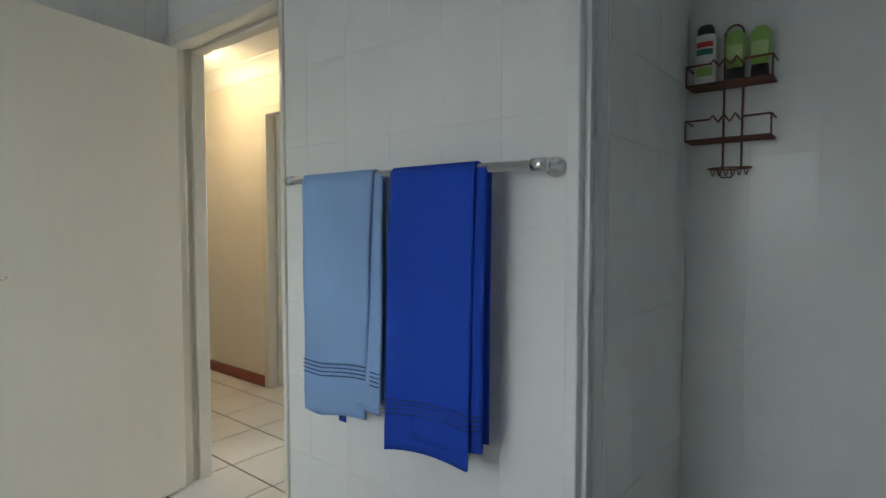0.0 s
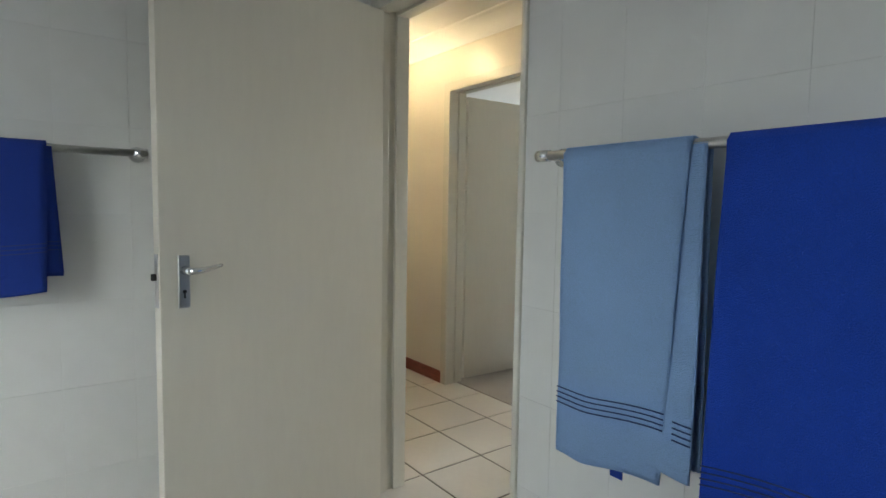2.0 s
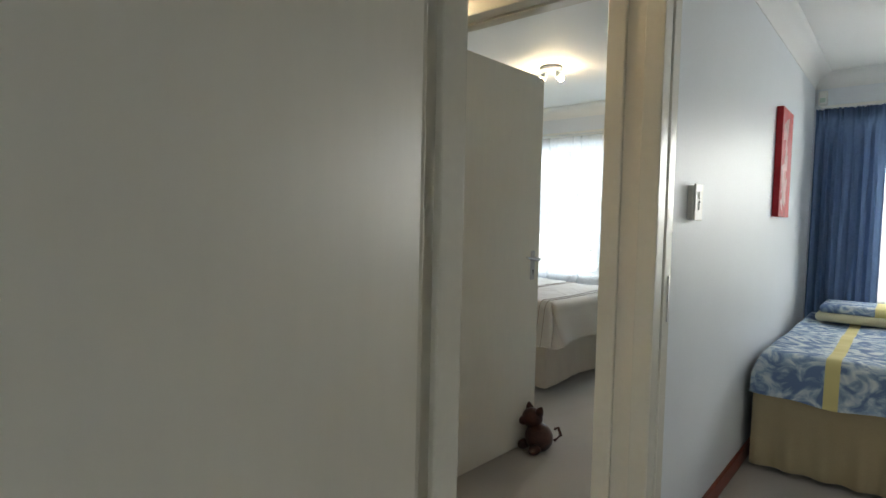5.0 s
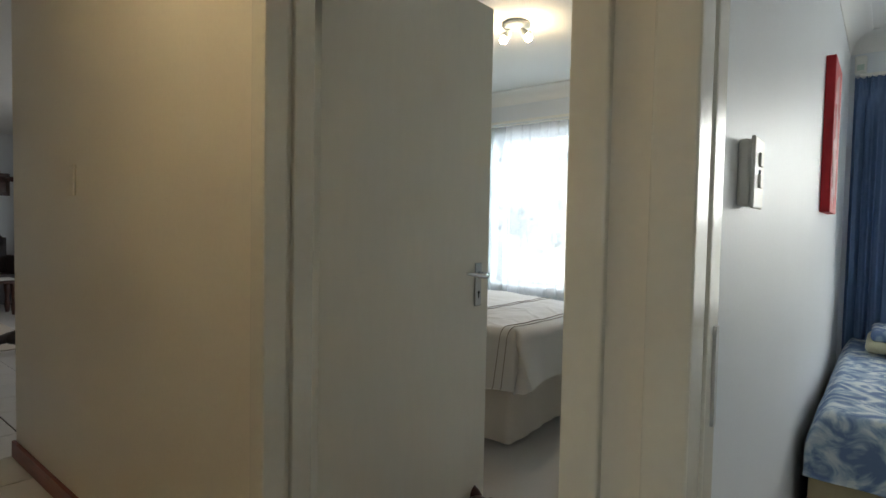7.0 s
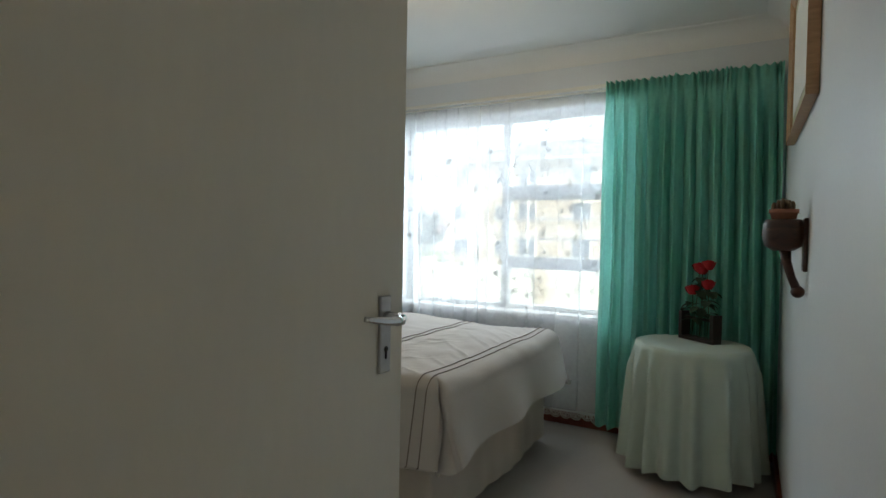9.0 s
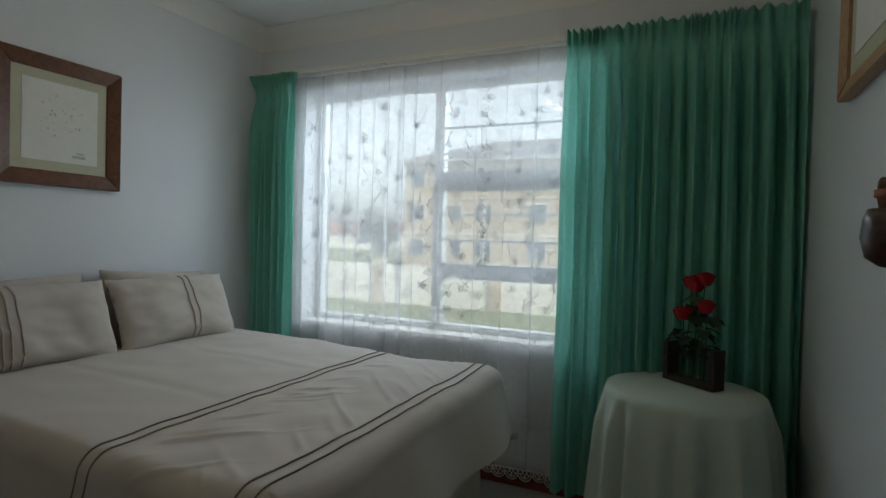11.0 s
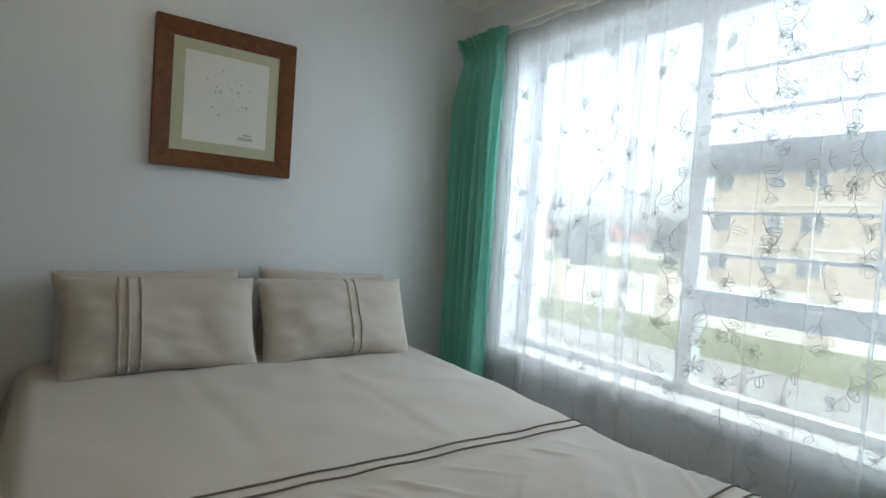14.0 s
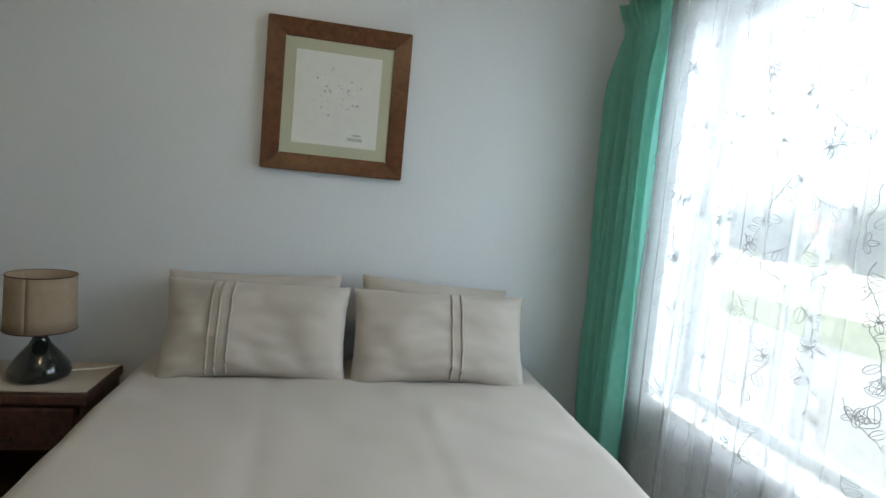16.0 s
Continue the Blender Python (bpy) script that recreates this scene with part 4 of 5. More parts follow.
for k in range(11):
    a = k * 0.9
    r = 0.008 + 0.0022 * k
    ball(bm, (-0.066 + r * math.cos(a), r * math.sin(a), 0.108 - 0.001 * k + 0.006 * (k % 3)), 0.012, 8, (0.7, 0.7, 1.5))
part("succulent", bm, CACTUS, sc, "brownish succulent", True)

sw = thing("light_switch", (XQ, 2.765, 1.332), "white plastic wall switch plate with surface box", "light switch")
part("box", box(bmesh.new(), 0, 0.022, -0.042, 0.042, -0.062, 0.062, 0.006), PLASTIC, sw)
pl = part("cover_plate", box(bmesh.new(), 0.022, 0.03, -0.046, 0.046, -0.067, 0.067, 0.004), PLASTIC, sw)
for z in (-0.028, 0.012):
    part("rocker", box(bmesh.new(), 0.03, 0.0345, -0.012, 0.012, z, z + 0.026, 0.0015), PLASTIC, pl, "small white rocker")
part("slot", boxes((0.03, 0.0312, -0.008, 0.008, -0.006, 0.006)), DARKHOLE, pl, "dark indicator slot")
sw2 = thing("light_switch", (-5.0, 2.36, 1.38), "cream blank switch plate on the corridor wall", "light switch")
part("cover_plate", box(bmesh.new(), -0.04, 0.04, -0.012, 0, -0.065, 0.065, 0.005), WALL_CORRIDOR, sw2)

sw3 = thing("light_switch", (XP, 2.92, 1.28), "white plastic light switch beside the bedroom door", "light switch")
part("cover_plate", box(bmesh.new(), -0.012, 0, -0.038, 0.038, -0.062, 0.062, 0.004), PLASTIC, sw3)
part("rocker", box(bmesh.new(), -0.016, -0.012, -0.011, 0.011, -0.02, 0.02, 0.0015), PLASTIC, sw3)
rc = thing("canvas_painting", (XQ, 4.475, 1.311), "red abstract canvas painting on the white wall", "painting")
part("canvas", box(bmesh.new(), 0, 0.035, -0.17, 0.17, 0, 0.635, 0.003), RED, rc)
bm = bmesh.new()
rnd = random.Random(11)
for i in range(16):
    y0, z0 = rnd.uniform(-0.15, 0.04), rnd.uniform(0.05, 0.45)
    w, h = rnd.uniform(0.02, 0.1), rnd.uniform(0.04, 0.16)
    k = rnd.uniform(-0.05, 0.05)
    f = [bm.verts.new((0.0362 + 0.0001 * i, y, z)) for y, z in ((y0, z0), (y0 + w, z0 + k), (y0 + w + k, z0 + h), (y0 + k, z0 + h * 0.8))]
    bm.faces.new(f)
part("brush_strokes", bm, mat("pink_paint", (0.5, 0.2, 0.2), 0.6, 0.5, 20, 0.2, blotch=12), rc, "pale pink strokes")

# ---- carved doorstop ----
bm = bmesh.new()
ball(bm, (0, 0, 0.055), 0.062, 16, (1.0, 0.9, 0.95))
ball(bm, (-0.035, -0.01, 0.125), 0.047, 16, (1.0, 0.9, 0.9))
ball(bm, (-0.05, -0.045, 0.115), 0.022, 12, (1, 0.9, 0.8))
for sx in (-1, 1):
    lathe([(0.02, 0), (0.014, 0.018), (0.003, 0.034)], 10, bm, Matrix.Translation((-0.035 + sx * 0.03, 0.0, 0.152)) @ Matrix.Rotation(sx * 0.5, 4, "Y"))
    ball(bm, (sx * 0.035, -0.05, 0.022), 0.024, 10, (0.8, 1.3, 0.9))
tube([(0.05, 0.04, 0.05), (0.075, 0.05, 0.08), (0.07, 0.04, 0.11), (0.055, 0.035, 0.1)], 0.007, 8, bm)
tagged(part("doorstop", bm, CARVED, None, "", True), "carved dark red-brown wooden animal doorstop on the carpet", "doorstop").matrix_world = pose(-3.515, 3.21, 0.006, 0, 0, -20) @ Matrix.Diagonal((1.32, 1.32, 1.32, 1))


# ---- second bedroom ----
b2 = thing("bed", (0, 0, 0), "single bed with a beige gathered valance", "bed")
part("mattress", box(bmesh.new(), -2.6, -1.72, 3.82, 5.62, 0.32, 0.56, 0.05, 3), VALANCE, b2)
part("base", boxes((-2.58, -1.74, 3.86, 5.6, 0.05, 0.31)), DARKWOOD, b2)
VAL2 = mat("khaki_valance", (0.4, 0.33, 0.2), 0.9, 0.08, 200, 0.2)


def val2(u, v):
    L = (0.92, 1.78)
    s = u * sum(L)
    off = 0.012 * math.sin(s * 45) * (0.3 + v) + 0.02 * v
    z = 0.4 - 0.37 * v
    return Vector((-2.61 + s, 3.81 - off, z)) if s < L[0] else Vector((-1.69 + off, 3.81 + s - L[0], z))


part("valance", sheet(val2, 240, 6), VAL2, b2, "khaki gathered valance", True)
# printed duvet: blue leaves with yellow bands
PRINT = bpy.data.materials.new("blue_leaf_print")
PRINT.use_nodes = True
n, l = PRINT.node_tree.nodes, PRINT.node_tree.links
tc, vo, ns_, rp, sx, mx, mr = (n.new(k) for k in ("ShaderNodeTexCoord", "ShaderNodeTexVoronoi", "ShaderNodeTexNoise", "ShaderNodeValToRGB", "ShaderNodeSeparateXYZ", "ShaderNodeMix", "ShaderNodeMath"))
ns_.inputs["Scale"].default_value, ns_.inputs["Detail"].default_value, ns_.inputs["Distortion"].default_value = 11, 5, 1.5
l.new(tc.outputs["Object"], ns_.inputs[0]), l.new(ns_.outputs[0], rp.inputs[0]), l.new(tc.outputs["Object"], sx.inputs[0])
e0 = rp.color_ramp.elements
e0[0].position, e0[0].color = 0.4, (0.13, 0.2, 0.36, 1)
e0[1].position, e0[1].color = 0.62, (0.62, 0.68, 0.68, 1)
e0.new(0.5).color = (0.3, 0.4, 0.52, 1)
wv = n.new("ShaderNodeMath")
wv.operation = "PINGPONG"
wv.inputs[1].default_value = 0.19
l.new(sx.outputs[0], wv.inputs[0])
mr.operation = "LESS_THAN"
mr.inputs[1].default_value = 0.03
l.new(wv.outputs[0], mr.inputs[0])
mx.data_type = "RGBA"
mx.inputs["B"].default_value = (0.66, 0.58, 0.25, 1)
l.new(mr.outputs[0], mx.inputs["Factor"]), l.new(rp.outputs[0], mx.inputs["A"])
l.new(mx.outputs["Result"], n["Principled BSDF"].inputs["Base Color"])
n["Principled BSDF"].inputs["Roughness"].default_value = 0.9


def duv2(u, v):
    """Laid over the single bed, hanging at the foot and the open side."""
    x, y = -2.625 + 1.2 * u, 3.5 + 2.1 * v
    r, fx, fy = 0.06, -1.70, 3.80
    dx, dy = max(0, x - (fx - r)), max(0, (fy + r) - y)
    def over(d):
        a = r * 1.571
        return (r * math.sin(d / r), r * (1 - math.cos(d / r))) if d < a else (r + 0.1 * (d - a), r + d - a)
    ox, zx = over(dx)
    oy, zy = over(dy)
    z = 0.61 - max(zx, zy) + 0.012 * noise2(x, y, 4) + 0.004 * noise2(x, y, 14)
    if x < -2.56:
        z -= 0.10 * ((-2.56 - x) / 0.065) ** 2
    return Vector((min(x, fx - r) + ox + 0.01 * math.sin(y * 14) * min(1, zx * 8), max(y, fy + r) - oy - 0.012 * math.sin(x * 13) * min(1, zy * 8), max(z, 0.40 + 0.02 * noise2(x, y, 6))))


dv = thing("duvet", (0, 0, 0), "blue and white leaf-print duvet with yellow bands", "bedspread")
part("cloth", sheet(duv2, 90, 120), PRINT, dv, smooth=True)
fo = thing("folded_blanket", (-2.15, 5.3, 0.62), "folded blue and white print blanket on the bed", "blanket")
part("upper_fold", box(bmesh.new(), -0.33, 0.33, -0.2, 0.2, 0.055, 0.115, 0.028, 4), PRINT, fo, "", True)
part("lower_fold", box(bmesh.new(), -0.35, 0.35, -0.22, 0.22, 0.0, 0.06, 0.028, 4), mat("pale_yellow_cotton", (0.6, 0.56, 0.38), 0.9, 0.06, 200, 0.2), fo, "pale yellow underside", True)
drape("curtain", -2.63, -2.2, 5.6, 0.03, 2.13, 7, DRAPE_BLUE, "full-length dusty blue pleated curtain", 21, 1.0)
net2 = thing("net_curtain", (0, 0, 0), "plain white net curtain of the second bedroom", "curtain")
part("net", sheet(lambda u, v: Vector((-2.4 + 2.2 * u, 5.76 + 0.014 * math.sin(u * 120), 2.14 - 2.05 * v)), 240, 4), NET_PLAIN, net2, smooth=True)
rail2 = thing("curtain_wire", (0, 0, 0), "thin white curtain rail", "curtain rail")
part("rail", box(bmesh.new(), -2.6, -0.2, 5.66, 5.675, 2.15, 2.17, 0.003), PLASTIC, rail2)
part("bracket", boxes((-2.5, -2.48, 5.675, 5.82, 2.155, 2.168)), PLASTIC, rail2)
part("bracket", boxes((-0.4, -0.38, 5.675, 5.82, 2.155, 2.168)), PLASTIC, rail2)
al = thing("alarm_sensor", (-2.6, 5.79, 2.25), "small white motion sensor on the wall corner", "alarm sensor")
part("housing", box(bmesh.new(), -0.03, 0.03, -0.025, 0.029, -0.055, 0.055, 0.012, 3), PLASTIC, al)
part("lens", box(bmesh.new(), -0.018, 0.018, -0.03, -0.024, -0.035, 0.0, 0.003), CLOTH_PALE, al)


# ---- bathroom things ----
def towel_rail(name, p0, p1, off, label):
    """A chrome rail between two posts; off: the way to the wall."""
    e = thing(name, (0, 0, 0), label, "towel rail")
    a, b, o = Vector(p0), Vector(p1), Vector(off)
    d = (b - a).normalized()
    part("bar", tube([a, b], 0.0115, 14), BRUSHED, e, "", True)
    for q, s in ((a, -1), (b, 1)):
        part("end_cap", tube([q + d * s * -0.004, q + d * s * 0.034], 0.0155, 16), CHROME, e, "chrome end cap", True)
        c = q + d * s * 0.015
        m = Matrix.Translation(c) @ o.to_track_quat("Z", "Y").to_matrix().to_4x4()
        post = lathe([(0.009, 0.0), (0.009, o.length - 0.02), (0.024, o.length - 0.014), (0.026, o.length - 0.003), (0.026, o.length)], 18, None, m)
        part("post", post, CHROME, e, "chrome wall post", True)
    return e


RY = 1.108
towel_rail("towel_rail", (-1.578, RY, 1.387), (-0.675, RY, 1.38), (0, 0.083, 0), "chrome towel rail fixed to the white tiles")
towel_rail("towel_rail", (-2.565, -0.72, 1.405), (-2.565, 0.305, 1.405), (-0.076, 0, 0), "chrome towel rail on the bathroom side wall")


def towel(c0, c1, z, front, back, axis, sgn, material, label, seed, bands=4, band_z=0.1, draw=0.0):
    """A folded bath towel over a rail. c0..c1 along the rail; sgn: which way the front hangs."""
    e = thing("towel", (0, 0, 0), label, "towel")
    r = 0.02
    w = c1 - c0
    base = RY if axis == "x" else -2.565

    def at(s, c, d):
        return Vector((s, base + sgn * d, c)) if axis == "x" else Vector((base + sgn * d, s, c))

    def layer(lo, hi, rr, f, b, ph, pull=0.0):
        L = f + b + math.pi * rr
        def fn(u, v):
            s = lo + (hi - lo) * u
            t = v * L
            if t < f:
                h, d = z - (f - t), rr
                k = (f - t) / f
            elif t < f + math.pi * rr:
                a = (t - f) / rr
                return at(s, z + rr * math.sin(a), rr * math.cos(a))
            else:
                h, d = z - (t - f - math.pi * rr), -rr
                k = (t - f - math.pi * rr) / b
            wave = 0.008 * math.sin(s * 19 + ph + 1.5 * k) * k + 0.006 * noise2(s * 6, h * 4 + ph) + 0.012 * k * (1 if d > 0 else -0.5)
            taper = 0.018 * k * math.sin(u * math.pi * 2 + ph)
            dip = 0.015 * k * u if d > 0 else 0
            return at(s + taper + 0.01 * k * (u - 0.5) - (pull * k * u * u if d > 0 else 0), h + dip + 0.006 * k * math.sin(s * 15 + ph), d + wave if d > 0 else max(d + wave * 0.4, -0.055))
        return fn
    fn = layer(c0, c1, r, front, back, seed, draw)
    part("cloth", sheet(fn, 26, 70, None, 0.006), material, e, "", True)
    inner = layer(c0 + w * 0.34, c1 + (0.03 if axis == "x" else 0.012), r - 0.008, front - 0.045, back - 0.02, seed + 2)
    part("inner_fold", sheet(inner, 16, 60, None, 0.005), material, e, "", True)
    L = front + back + math.pi * r
    for k in range(bands):
        v = (band_z + k * 0.0125) / L
        pts = [fn(i / 26, v) + (at(0, 0, 0.0035) - at(0, 0, 0)) for i in range(27)]
        part("stripe", tube(pts, 0.0016, 6), TOWEL_BAND, e, "woven dark stripe", True)
        v2 = max(0.004, (band_z - 0.045 + k * 0.0125) / (L - 0.065 - math.pi * 0.008))
        u0 = (w * 0.66 - 0.02) / (w * 0.66 + 0.035)
        pts = [inner(u0 + (1 - u0) * i / 12, v2) + (at(0, 0, 0.003) - at(0, 0, 0)) for i in range(13)]
        part("stripe", tube(pts, 0.0016, 6), TOWEL_BAND, e, "woven dark stripe", True)
    if seed == 1.0:
        part("care_label", boxes((c0 + w * 0.5, c0 + w * 0.6, RY - 0.012, RY - 0.01, z - front - 0.012, z - front + 0.03)), BLUE_SHADED, e, "small dark care label")
    return e


towel(-1.51, -1.185, 1.382, 0.735, 0.68, "x", -1, TOWEL_LIGHT, "folded light blue bath towel on the chrome rail", 1.0, 4, 0.125, 0.055)
towel(-1.115, -0.828, 1.38, 0.765, 0.71, "x", -1, TOWEL_DARK, "folded royal blue bath towel on the chrome rail", 3.4, 4, 0.105, 0.01)
towel(-0.42, 0.08, 1.405, 0.43, 0.4, "y", 1, BLUE_SHADED, "royal blue hand towel on the side rail, colour darkened for shade", 5.2, 3, 0.12)

# ---- shower ----
sf = thing("shower_frame", (0, 0, 0), "white aluminium shower door jamb at the recess", "shower frame", "", "structure")
part("jamb", boxes((-0.631, -0.597, 1.178, 1.338, 0.1, 2.2), bevel=0.004), ALU, sf)
part("channel", boxes((-0.5965, -0.583, 1.205, 1.212, 0.1, 2.2), (-0.5965, -0.583, 1.242, 1.25, 0.1, 2.2), (-0.5965, -0.591, 1.212, 1.242, 0.1, 2.2)), ALU, sf)
part("threshold", box(bmesh.new(), -0.597, 1.0, 1.2, 1.34, 0, 0.1, 0.008), TILE_WALL, sf)
cd = thing("shower_caddy", (-0.452, 2.056, 1.0), "copper-coloured wire shower caddy with two shelves", "shower caddy")
bm = bmesh.new()
for x in (-0.028, 0.028):
    tube([(x, -0.012, 0.43), (x, -0.014, 0.87)], 0.0035, 6, bm)
tube([(-0.028 + 0.028 * (1 - math.cos(t)), -0.014, 0.872 + 0.03 * math.sin(t)) for t in [i * 0.314 for i in range(11)]], 0.0035, 6, bm)
part("upright", bm, BRONZE, cd, "", True)
for z0, zr in ((0.70, 0.765), (0.52, 0.585)):
    shelf = part("wire_shelf", tube([(-0.125, -0.012, z0), (-0.125, -0.104, z0), (0.125, -0.104, z0), (0.125, -0.012, z0)], 0.0045, 6, None, True), BRONZE, cd, "", True)
    for k in range(1, 6):
        y = -0.012 - 0.09 * k / 6
        part("rod", tube([(-0.125, y, z0), (0.125, y, z0)], 0.0025, 6), BRONZE, shelf, "", True)
    pts = [(-0.125, -0.012, zr), (-0.125, -0.104, zr), (-0.05, -0.104, zr)] + [(-0.05 + 0.1 * i / 12, -0.104, zr + 0.012 * math.sin(i / 12 * 6 * math.pi)) for i in range(1, 12)] + [(0.05, -0.104, zr), (0.125, -0.104, zr), (0.125, -0.012, zr)]
    part("guard_rail", tube(pts, 0.0035, 6), BRONZE, shelf, "", True)
    for x in (-0.125, 0.125):
        part("post", tube([(x, -0.104, z0), (x, -0.104, zr)], 0.003, 6), BRONZE, shelf, "", True)
bm = bmesh.new()
tube([(0.065 * math.cos(i * 0.3927), -0.05 + 0.04 * math.sin(i * 0.3927), 0.427) for i in range(16)], 0.003, 6, bm, True)
for k in range(6):
    x = -0.05 + 0.02 * k
    tube([(x, -0.085, 0.427), (x, -0.06, 0.405), (x, -0.04, 0.405), (x, -0.015, 0.427)], 0.002, 6, bm)
tube([(-0.03, -0.088, 0.427), (-0.015, -0.088, 0.395), (0.015, -0.088, 0.395), (0.03, -0.088, 0.427)], 0.003, 6, bm)
part("soap_dish", bm, BRONZE, cd, "", True)


def bottle(x, h, w, body, cap, capz, label, bands, flip=False):
    e = thing("shampoo_bottle", (-0.452 + x * 0.92, 2.056 - 0.058, 1.7045), label, "bottle", "bottles on the caddy")
    sc_ = Matrix.Diagonal((1, 0.6, 1, 1))
    if flip:
        part("bottle_body", lathe([(w * 0.7, 0.045), (w, 0.09), (w, h * 0.75), (w * 0.82, h * 0.93), (w * 0.45, h)], 22, None, sc_), body, e, "", True)
        part("cap", lathe([(w * 0.78, 0), (w * 0.85, 0.006), (w * 0.8, 0.044)], 22, None, sc_), cap, e, "black cap", True)
    else:
        part("bottle_body", lathe([(w * 0.9, 0), (w, 0.01), (w, h * 0.72), (w * 0.85, h * 0.84)], 22, None, sc_), body, e, "", True)
        part("cap", lathe([(w * 0.84, h * 0.842), (w * 0.8, h * 0.94), (w * 0.6, h)], 22, None, sc_), cap, e, "dark green cap", True)
    for z0, z1, m in bands:
        part("label_band", sheet(lambda u, v, a=z0, b=z1: Vector((w * 1.015 * math.cos(-2.4 + 1.7 * u), 0.61 * w * 1.015 * math.sin(-2.4 + 1.7 * u), a + (b - a) * v)), 10, 1), m, e, "printed label", True)
    return e


GREENP = mat("green_plastic", (0.3, 0.52, 0.12), 0.35, 0.08, 20, 0.02)
bottle(-0.085, 0.2, 0.033, PLASTIC, mat("dark_green_cap", (0.02, 0.06, 0.03), 0.4, 0.1), 0.18, "white shampoo bottle with dark green cap and red label",
       ((0.125, 0.143, mat("red_label", (0.5, 0.03, 0.03), 0.5, 0.1)), (0.1, 0.12, mat("teal_label", (0.03, 0.2, 0.17), 0.5, 0.1)), (0.03, 0.06, GREENP)))
BLK = mat("black_cap", (0.015, 0.015, 0.015), 0.4, 0.1)
PALEG = mat("pale_green_label", (0.5, 0.66, 0.3), 0.5, 0.1)
bottle(0.012, 0.165, 0.031, GREENP, BLK, 0, "green conditioner bottle standing on its black cap", ((0.07, 0.115, PALEG),), True)
bottle(0.09, 0.165, 0.031, GREENP, BLK, 0, "green conditioner bottle standing on its black cap", ((0.07, 0.115, PALEG),), True)
hb = thing("wooden_stool", (-1.12, 0.87, 0, 0, 0, 20), "dark brown wooden stool below the towels", "stool")
part("seat", box(bmesh.new(), -0.16, 0.16, -0.16, 0.16, 0.415, 0.445, 0.006), DARKWOOD, hb)
for x, y in ((0.12, 0.12), (0.12, -0.12), (-0.12, 0.12), (-0.12, -0.12)):
    part("leg", box(bmesh.new(), x - 0.018, x + 0.018, y - 0.018, y + 0.018, 0, 0.41, 0.003), DARKWOOD, hb)
# unseen window, assumed as the source of the bathroom's light
wb = thing("window_bathroom_assumed", (0, 0, 0), "assumed white bathroom window with obscured glass, out of view", "window", "", "structure")
part("window_frame", boxes((-1.75, -1.7, -1.58, -1.53, 1.0, 2.0), (-0.6, -0.55, -1.58, -1.53, 1.0, 2.0), (-1.7, -0.6, -1.58, -1.53, 1.0, 1.05), (-1.7, -0.6, -1.58, -1.53, 1.95, 2.0)), ALU, wb)
p = part("pane", boxes((-1.7, -0.6, -1.557, -1.553, 1.05, 1.95)), GLASS, wb)
p.visible_shadow = False


# ---- living room ----
rug = tagged(part("rug", box(bmesh.new(), -11.2, -8.7, 0.6, 3.25, 0.0, 0.012, 0.004), mat("cream_rug", (0.6, 0.53, 0.45), 0.95, 0.1, 200, 0.5)), "flat cream rug with a dark edge", "rug")
ct = thing("coffee_table", (-9.05, 2.05, 0), "dark turned-leg coffee table on the rug", "coffee table")
part("tabletop", box(bmesh.new(), -0.6, 0.35, -0.7, 0.7, 0.42, 0.46, 0.012), DARKWOOD, ct)
part("apron", boxes((-0.54, 0.29, -0.64, 0.64, 0.33, 0.42)), DARKWOOD, ct)
for x, y in ((0.28, 0.62), (0.28, -0.62), (-0.52, 0.62), (-0.52, -0.62)):
    part("leg", lathe([(0.03, 0.012), (0.045, 0.03), (0.05, 0.16), (0.03, 0.19), (0.055, 0.24), (0.035, 0.28), (0.055, 0.3), (0.055, 0.42)], 16, None, Matrix.Translation((x, y, 0))), DARKWOOD, ct, "turned leg", True)
CREAMLEATHER = mat("cream_upholstery", (0.55, 0.46, 0.33), 0.6, 0.08, 60, 0.15)
ac = thing("armchair", (-10.7, 2.65, 0, 0, 0, 20), "cream upholstered armchair with scrolled arms", "armchair")
part("seat", box(bmesh.new(), -0.35, 0.4, -0.32, 0.32, 0.12, 0.46, 0.06, 4), CREAMLEATHER, ac, "", True)
part("backrest", box(bmesh.new(), -0.45, -0.25, -0.4, 0.4, 0.2, 0.98, 0.09, 4), CREAMLEATHER, ac, "", True)
for s_ in (-1, 1):
    bm = box(bmesh.new(), -0.4, 0.4, s_ * 0.4 - 0.09, s_ * 0.4 + 0.09, 0.1, 0.55, 0.05, 3)
    tube([(-0.4, s_ * 0.41, 0.58), (0.2, s_ * 0.41, 0.58), (0.42, s_ * 0.41, 0.54)], [0.1, 0.105, 0.09], 16, bm)
    part("armrest", bm, CREAMLEATHER, ac, "", True)
for x, y in ((0.34, 0.34), (0.34, -0.34), (-0.36, 0.34), (-0.36, -0.34)):
    part("leg", lathe([(0.02, 0.0), (0.03, 0.12)], 12, None, Matrix.Translation((x, y, 0))), DARKWOOD, ac)
st = thing("side_table", (-11.2, 3.38, 0), "low dark wooden stool with a white cloth", "side table")
part("top", box(bmesh.new(), -0.2, 0.2, -0.19, 0.19, 0.4, 0.44, 0.01), DARKWOOD, st)
for x, y in ((0.16, 0.15), (0.16, -0.15), (-0.16, 0.15), (-0.16, -0.15)):
    part("leg", lathe([(0.022, 0), (0.035, 0.1), (0.022, 0.2), (0.035, 0.3), (0.035, 0.4)], 12, None, Matrix.Translation((x, y, 0))), DARKWOOD, st, "turned leg", True)
sc2 = thing("white_cloth", (-11.2, 3.38, 0.4405), "small white cloth on the dark stool", "cloth")
